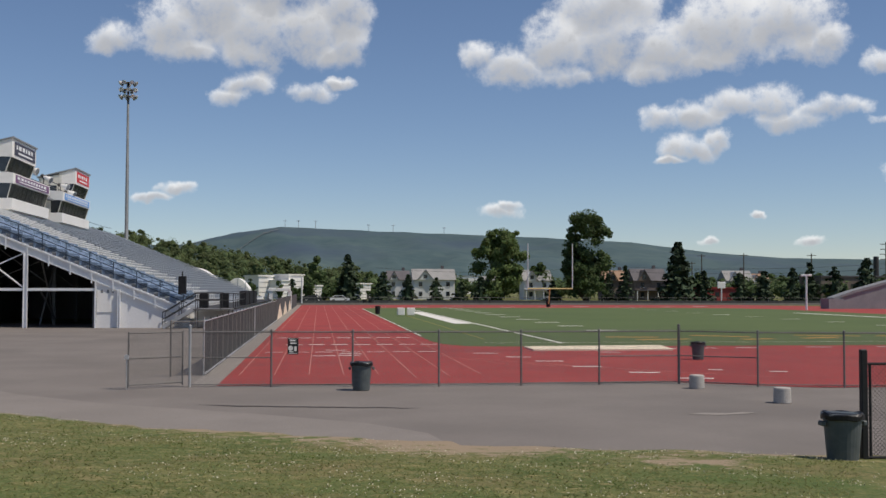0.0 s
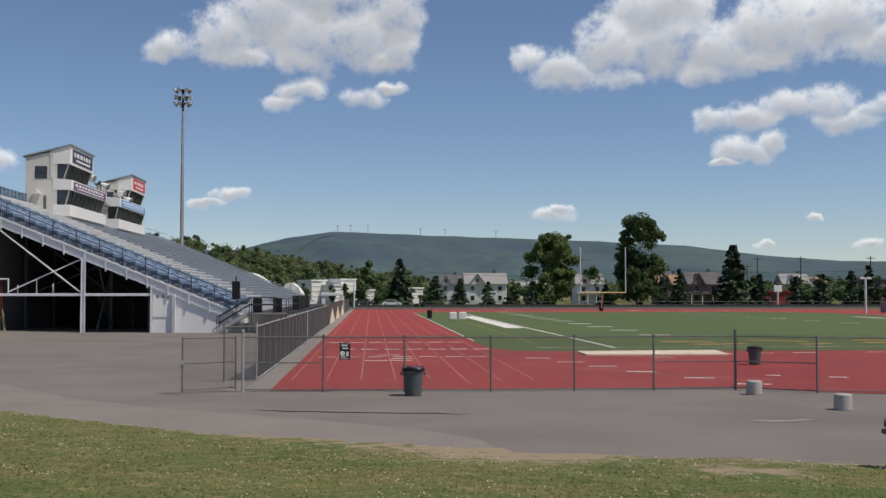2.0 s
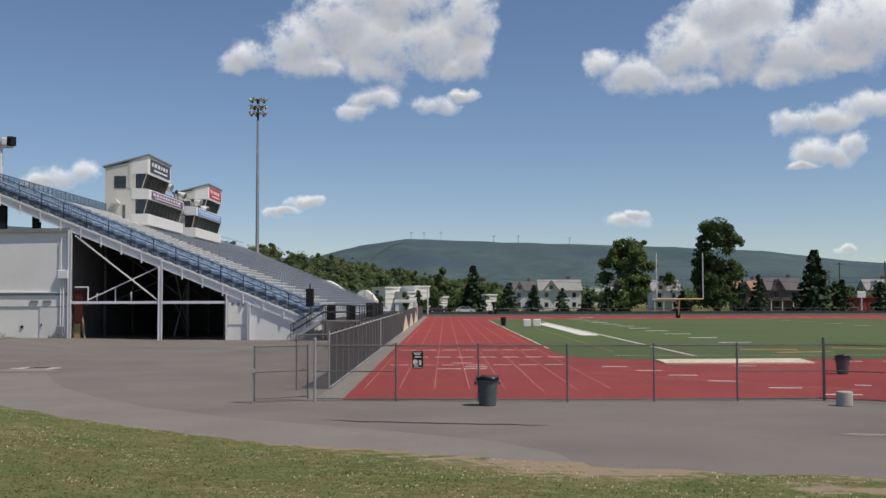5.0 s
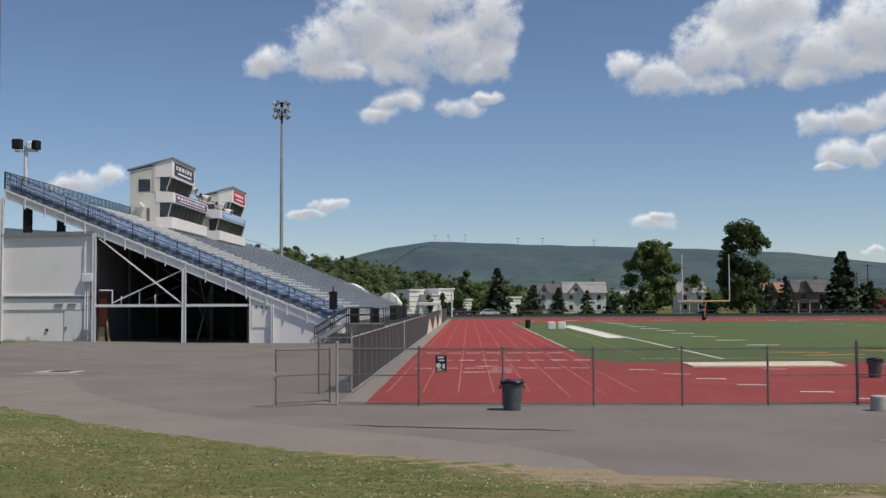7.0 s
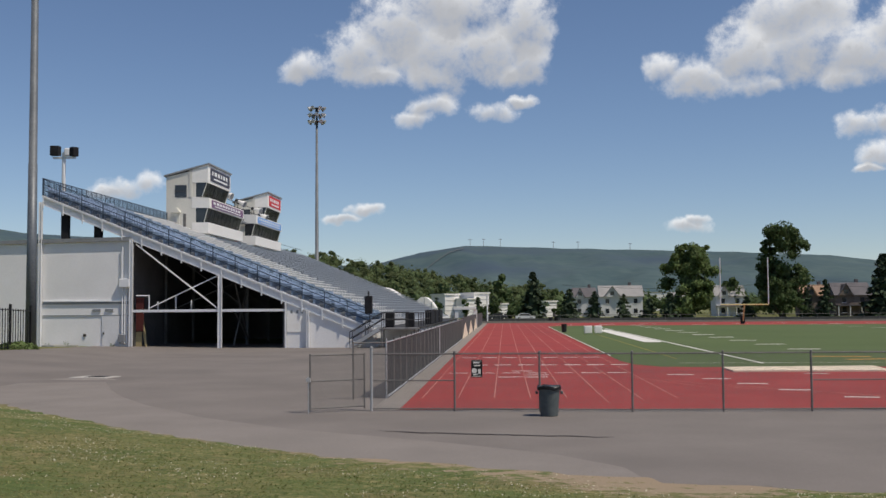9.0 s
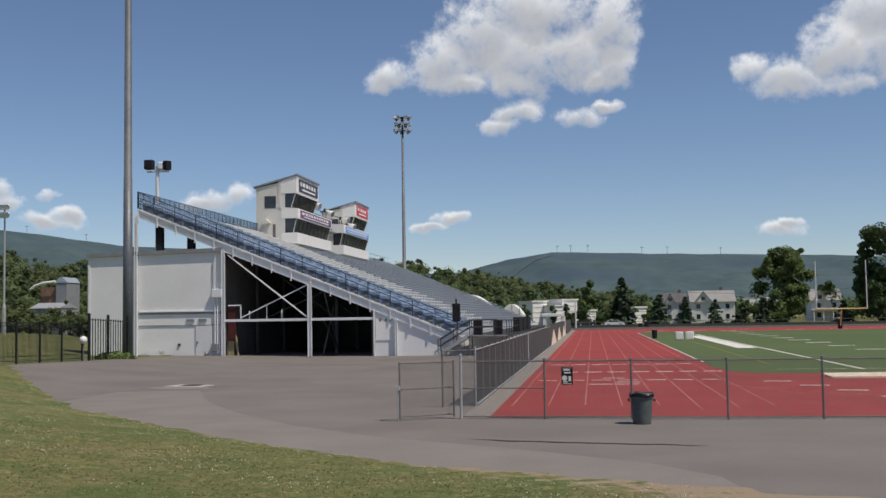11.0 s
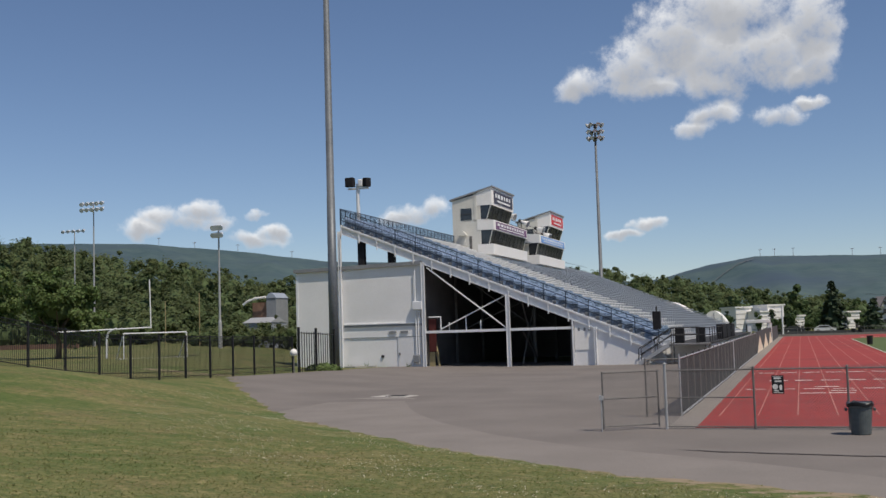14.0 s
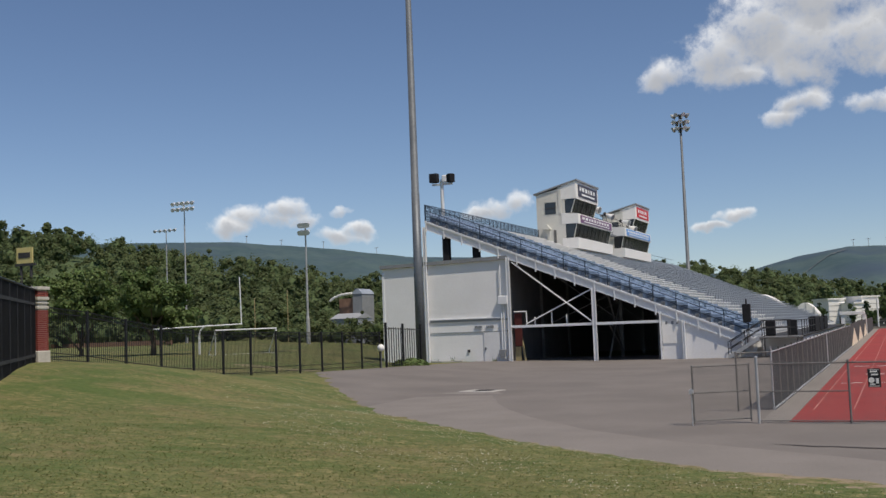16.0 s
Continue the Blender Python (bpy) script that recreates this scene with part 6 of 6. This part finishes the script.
part("rusty_panel", box(B(), x - 3.4, x - 0.8, y + 0.5, y + 1, 5.6, 8.0), WOODEN, rb)
for az, w, h in ((28.0, 4.4, 5.4),):
    x, y, _ = polar(az, 162)
    t = thing("white_roofed_shed", (x, y, 0), "low shed with pale roof among the trees", "shed", "sheds at the edge of the woods")
    part("wall", box(B(), x - w / 2, x + w / 2, y, y + 5, 0, h - 0.5), DECK, t)
    part("roof", prism(B(), [(y - 0.2, h - 0.5), (y + 5.2, h - 0.5), (y + 2.5, h + 0.3)], "x", x - w / 2 - 0.1, x + w / 2 + 0.1), ALU_WORN, t)
# far fence behind the track, street and cars
ff = thing("far_fence", (30, 205, 0), "low dark chain link fence beyond the track", "fence")
for k in range(44):
    part("post", rod(B(), (-12 + k * 2.8, 205, 0), (-12 + k * 2.8, 205, 1.35), 0.04, n=5), GALV, ff)
for z in (0.1, 1.3):
    part("rail", rod(B(), (-12, 205, z), (108, 205, z), 0.04, n=5), GALV, ff)
part("screen", box(B(), -12, 108, 205.05, 205.08, 0.1, 0.75), GREY_CLOTH, ff)
part("kerb", box(B(), -12, 108, 198, 198.4, 0, 0.35), DUSTY, ff, "dusty low kerb")


def car(at, mat, label):
    x, y, z = at
    t = thing("car", at, label, "car", "parked cars")
    bm = B()
    prism(bm, [(x - 2.2, 0.35), (x + 2.2, 0.35), (x + 2.2, 0.8), (x + 1.5, 0.95), (x + 0.7, 1.45), (x - 1.1, 1.45), (x - 1.8, 0.95), (x - 2.2, 0.85)], "y", y - 0.85, y + 0.85)
    part("body", bm, mat, t)
    bm = B()
    prism(bm, [(x - 1.5, 0.97), (x + 1.25, 0.97), (x + 0.65, 1.38), (x - 1.05, 1.38)], "y", y - 0.87, y + 0.87)
    part("window", bm, GLASS_DARK, t)
    for xx in (-1.35, 1.35):
        for yy in (-0.8, 0.8):
            w = part("wheel", rod(B(), (x + xx, y + yy - 0.1, 0.33), (x + xx, y + yy + 0.1, 0.33), 0.33, n=14), RUBBER, t)
            part("rim", rod(B(), (x + xx, y + yy - 0.12, 0.33), (x + xx, y + yy + 0.12, 0.33), 0.18, n=10), ALU, w)
    return t


car((4.5, 240, 0), CAR_WHITE, "white sedan parked behind the track fence")
car((-1.5, 244, 0), CAR_DARK, "dark sedan parked behind the track fence")
car((85, 246, 0), CAR_WHITE, "white car parked in the street")
car((92, 248, 0), CAR_DARK, "dark car parked in the street")
for k, x in enumerate((8.5, 9.6)):
    bm = lathe(B(), (x, 203, 0), [(0.35, 0), (0.4, 0.9), (0.45, 1.0)], 10)
    single("far_barrel", bm, BLACK_STEEL, "small black barrel at the far end of the track", "barrel", "barrels past the track", at=(x, 203, 0))


def utility_pole(az, r, h, arms=2):
    x, y, _ = polar(az, r)
    t = thing("utility_pole", (x, y, 0), "dark wooden utility pole with crossarms", "utility pole", "utility poles")
    part("post", rod(B(), (x, y, 0), (x, y, h), 0.2, 0.14, 8), BARK, t)
    for k in range(arms):
        part("crossarm", box(B(), x - 1.3, x + 1.3, y - 0.08, y + 0.08, h - 0.6 - k * 1.1, h - 0.45 - k * 1.1), BARK, t)
    return t


for az, r, h, n in ((-20.1, 330, 13.5, 1), (-22.2, 320, 13.3, 1), (-25.5, 300, 12.5, 1), (-29.0, 255, 13.5, 4), (-19.6, 360, 12, 1), (-31.5, 270, 13, 2)):
    utility_pole(az, r, h, n)
wires = thing("overhead_wire", (60, 290, 8), "thin dark overhead wires along the street", "wires")
for z0, a0, a1 in ((8.6, -3, -14), (9.4, -14, -29), (8.2, -14, -29)):
    p, q = polar(a0, 288), polar(a1, 288)
    bm = B()
    for k in range(10):
        u, v = k / 10, (k + 1) / 10
        f = lambda s: Vector((p[0] + (q[0] - p[0]) * s, p[1] + (q[1] - p[1]) * s, z0 - 1.2 * 4 * s * (1 - s)))
        rod(bm, f(u), f(v), 0.03, n=4)
    part("wire", bm, DARK, wires)
lp = thing("street_lamp", polar(-25.3, 163), "white double-headed lamp post beside the track", "lamp post")
x, y, _ = polar(-25.3, 163)
part("post", rod(B(), (x, y, 0), (x, y, 5.2), 0.16), WHITE_PAINT, lp)
for s in (-1, 1):
    part("lamp_head", box(B(), x + s * 0.15, x + s * 0.8, y - 0.2, y + 0.2, 4.9, 5.2, 0.05), LAMP_GLASS, lp)
ls = thing("round_sign", polar(-21.1, 240), "white round-topped sign board on a post", "sign")
x, y, _ = polar(-21.1, 240)
part("post", rod(B(), (x, y, 0), (x, y, 3.4), 0.15), WHITE_PAINT, ls)
part("board", box(B(), x - 0.9, x + 0.9, y - 0.1, y + 0.1, 3.2, 4.6, 0.08), BOOTH_WHITE, ls)
# concrete ramp of the opposite stand
vr = thing("opposite_stand", (83, 160, 0), "grey concrete end ramp of the opposite stand", "stand")
bm = B()
prism(bm, [(79, 0), (120, 0), (120, 12.5), (100, 7.2), (82.2, 2.4), (79, 1.4)], "y", 158, 160)
part("end_wall", bm, ROOF_GREY, vr)
bm = B()
prism(bm, [(79, 1.4), (82.2, 2.4), (100, 7.2), (100, 7.55), (82, 2.75), (79, 1.75)], "y", 157.8, 160.2)
part("coping", bm, ROOF_GREY, vr)
part("corner_block", box(B(), 78.0, 80.4, 157.4, 160.2, 0, 1.6), ROOF_GREY, vr)

# ---- practice field: goals ----
sgoal = thing("soccer_goal", (-52, 79.5, 1.35), "white soccer goal frame on the practice field", "soccer goal")
gz = 1.38
ga, gb = Vector((-53.9, 78.2, gz)), Vector((-49.6, 81.0, gz))
up, rear = Vector((0, 0, 2.15)), Vector((-1.5, 1.1, 0))
for q in (ga, gb):
    part("upright", rod(B(), q, q + up, 0.045), WHITE_PAINT, sgoal)
    part("back_stay", rod(B(), q + rear, q + up, 0.05), WHITE_PAINT, sgoal)
    part("side_bar", rod(B(), q + rear, q, 0.05), WHITE_PAINT, sgoal)
part("crossbar", rod(B(), ga + up, gb + up, 0.06), WHITE_PAINT, sgoal)
part("ground_bar", rod(B(), ga + rear, gb + rear, 0.05), WHITE_PAINT, sgoal)
pg = thing("practice_goal_post", (*polar(35.4, 100)[:2], 1.4), "white practice goal post with curved neck", "goal post")
nx0, ny0, _ = polar(35.4, 100)
bm = B()
pts = [(nx0, ny0, gz), (nx0, ny0, 3.2), (nx0 + 0.15, ny0, 3.65), (nx0 + 0.5, ny0, 3.9), (nx0 + 1.0, ny0, 4.0)]
for a, b in zip(pts, pts[1:]):
    rod(bm, a, b, 0.09)
part("neck", bm, WHITE_PAINT, pg)
ux, uy, _ = polar(33.25, 100)
part("crossbar", rod(B(), (ux - 6.6, uy - 4.2, 3.85), (ux, uy, 4.05), 0.06), WHITE_PAINT, pg)
part("upright", rod(B(), (ux, uy, 4.0), (ux - 0.1, uy, 8.3), 0.055), WHITE_PAINT, pg)
for az, r, z0, z1 in ((32.6, 150, 4, 8), (30.9, 150, 3, 9)):
    x, y, _ = polar(az, r)
    t = thing("far_upright", (x, y, 0), "thin yellowish post at the edge of the woods", "post", "posts by the woods")
    part("post", rod(B(), (x, y, 0), (x, y, z1), 0.06), TAN_POST, t)
bench = thing("low_wall", (-107, 128, 1.6), "low pale wall across the practice field edge", "wall")
part("wall", box(B(), -118, -96, 128, 128.4, 1.6, 2.75), WOODEN, bench)

# planter and white lamp by the pole
pl = thing("flower_bed", (-32.3, 72.0, 0.35), "low clump of green plants by the light pole", "plants")
rngp = np.random.default_rng(5)
d = rngp.normal(0, 1, (700, 3))
d /= np.linalg.norm(d, axis=1)[:, None]
d[:, 2] = abs(d[:, 2])
pp = d * np.array([1.5, 0.8, 0.55]) * rngp.uniform(0.6, 1.0, (700, 1)) + np.array([-32.2, 70.6, 0.38])
v, f = leaf_cards(pp, d, 0.09, rngp)
tagged(raw("foliage", v, f, LEAF, parent=pl), kind="stuff")
gl = thing("globe_bollard", (-31.95, 65.0, 0.5), "white globe on a short post by the fence end", "bollard lamp")
part("post", rod(B(), (-31.75, 65.0, 0.4), (-31.75, 65.0, 1.7), 0.05), GALV, gl)
bm = B()
bmesh.ops.create_uvsphere(bm, u_segments=16, v_segments=10, radius=0.24, matrix=Matrix.Translation((-31.75, 65.0, 1.85)))
part("globe", bm, BOOTH_WHITE, gl, smooth=True)

# ---- lawn blades near the camera ----
rng = np.random.default_rng(31)
N = 230000
bx = rng.uniform(-32.6, 11, N)
by = np.array([edge_y(a) for a in bx]) + 0.2 - rng.random(N) * 24
keep = (by > 9.0) & (np.abs(np.degrees(np.arctan2(-bx, by)) - 9) < 38) & (np.hypot(bx, by) < 34)
bx, by = bx[keep], by[keep]
thin = np.array([bare_at(a, b) for a, b in zip(bx, by)])
near = np.array([edge_y(a) for a in bx]) - by
keep = (rng.random(len(bx)) < np.clip(0.95 - np.maximum(thin, 0) * 2.1, 0.015, 1.0) * np.clip(1.6 - np.hypot(bx, by) / 21, 0.05, 1))
bx, by = bx[keep], by[keep]
bz = np.array([lawn_z(a, b) + turf_bump(a, b) for a, b in zip(bx, by)]) + 0.002
n = len(bx)
ang, hh = rng.uniform(0, 6.283, n), rng.uniform(0.012, 0.038, n)
base = np.stack([bx, by, bz], 1)
side_v = np.stack([np.cos(ang), np.sin(ang), np.zeros(n)], 1) * 0.012
lean = np.stack([rng.normal(0, 0.05, n), rng.normal(0, 0.05, n), hh], 1)
v = np.stack([base - side_v, base + side_v, base + lean], 1).reshape(-1, 3)
raw("grass_blades", v, [(3 * i, 3 * i + 1, 3 * i + 2) for i in range(n)], BLADE, "short uneven blades of lawn grass", "grass", kind="stuff")
m = 9000
cx = rng.uniform(-24, 11, m)
cy = np.array([edge_y(a) for a in cx]) - 0.4 - rng.random(m) * 9
thick = np.array([noise.noise((a * 0.45, b * 0.6, 3)) + 0.5 * noise.noise((a * 1.6, b * 1.6, 9)) for a, b in zip(cx, cy)])
cx, cy = cx[thick > 0.02], cy[thick > 0.02]
m = len(cx)
cz = np.array([lawn_z(a, b) + turf_bump(a, b) for a, b in zip(cx, cy)]) + 0.04
v, f = leaf_cards(np.stack([cx, cy, cz], 1), np.tile(np.array([0.0, -0.5, 0.8]), (m, 1)), 0.0095, rng)
raw("clover_flowers", v, f, PETAL, "tiny pale clover heads in the lawn", "flowers", kind="stuff")
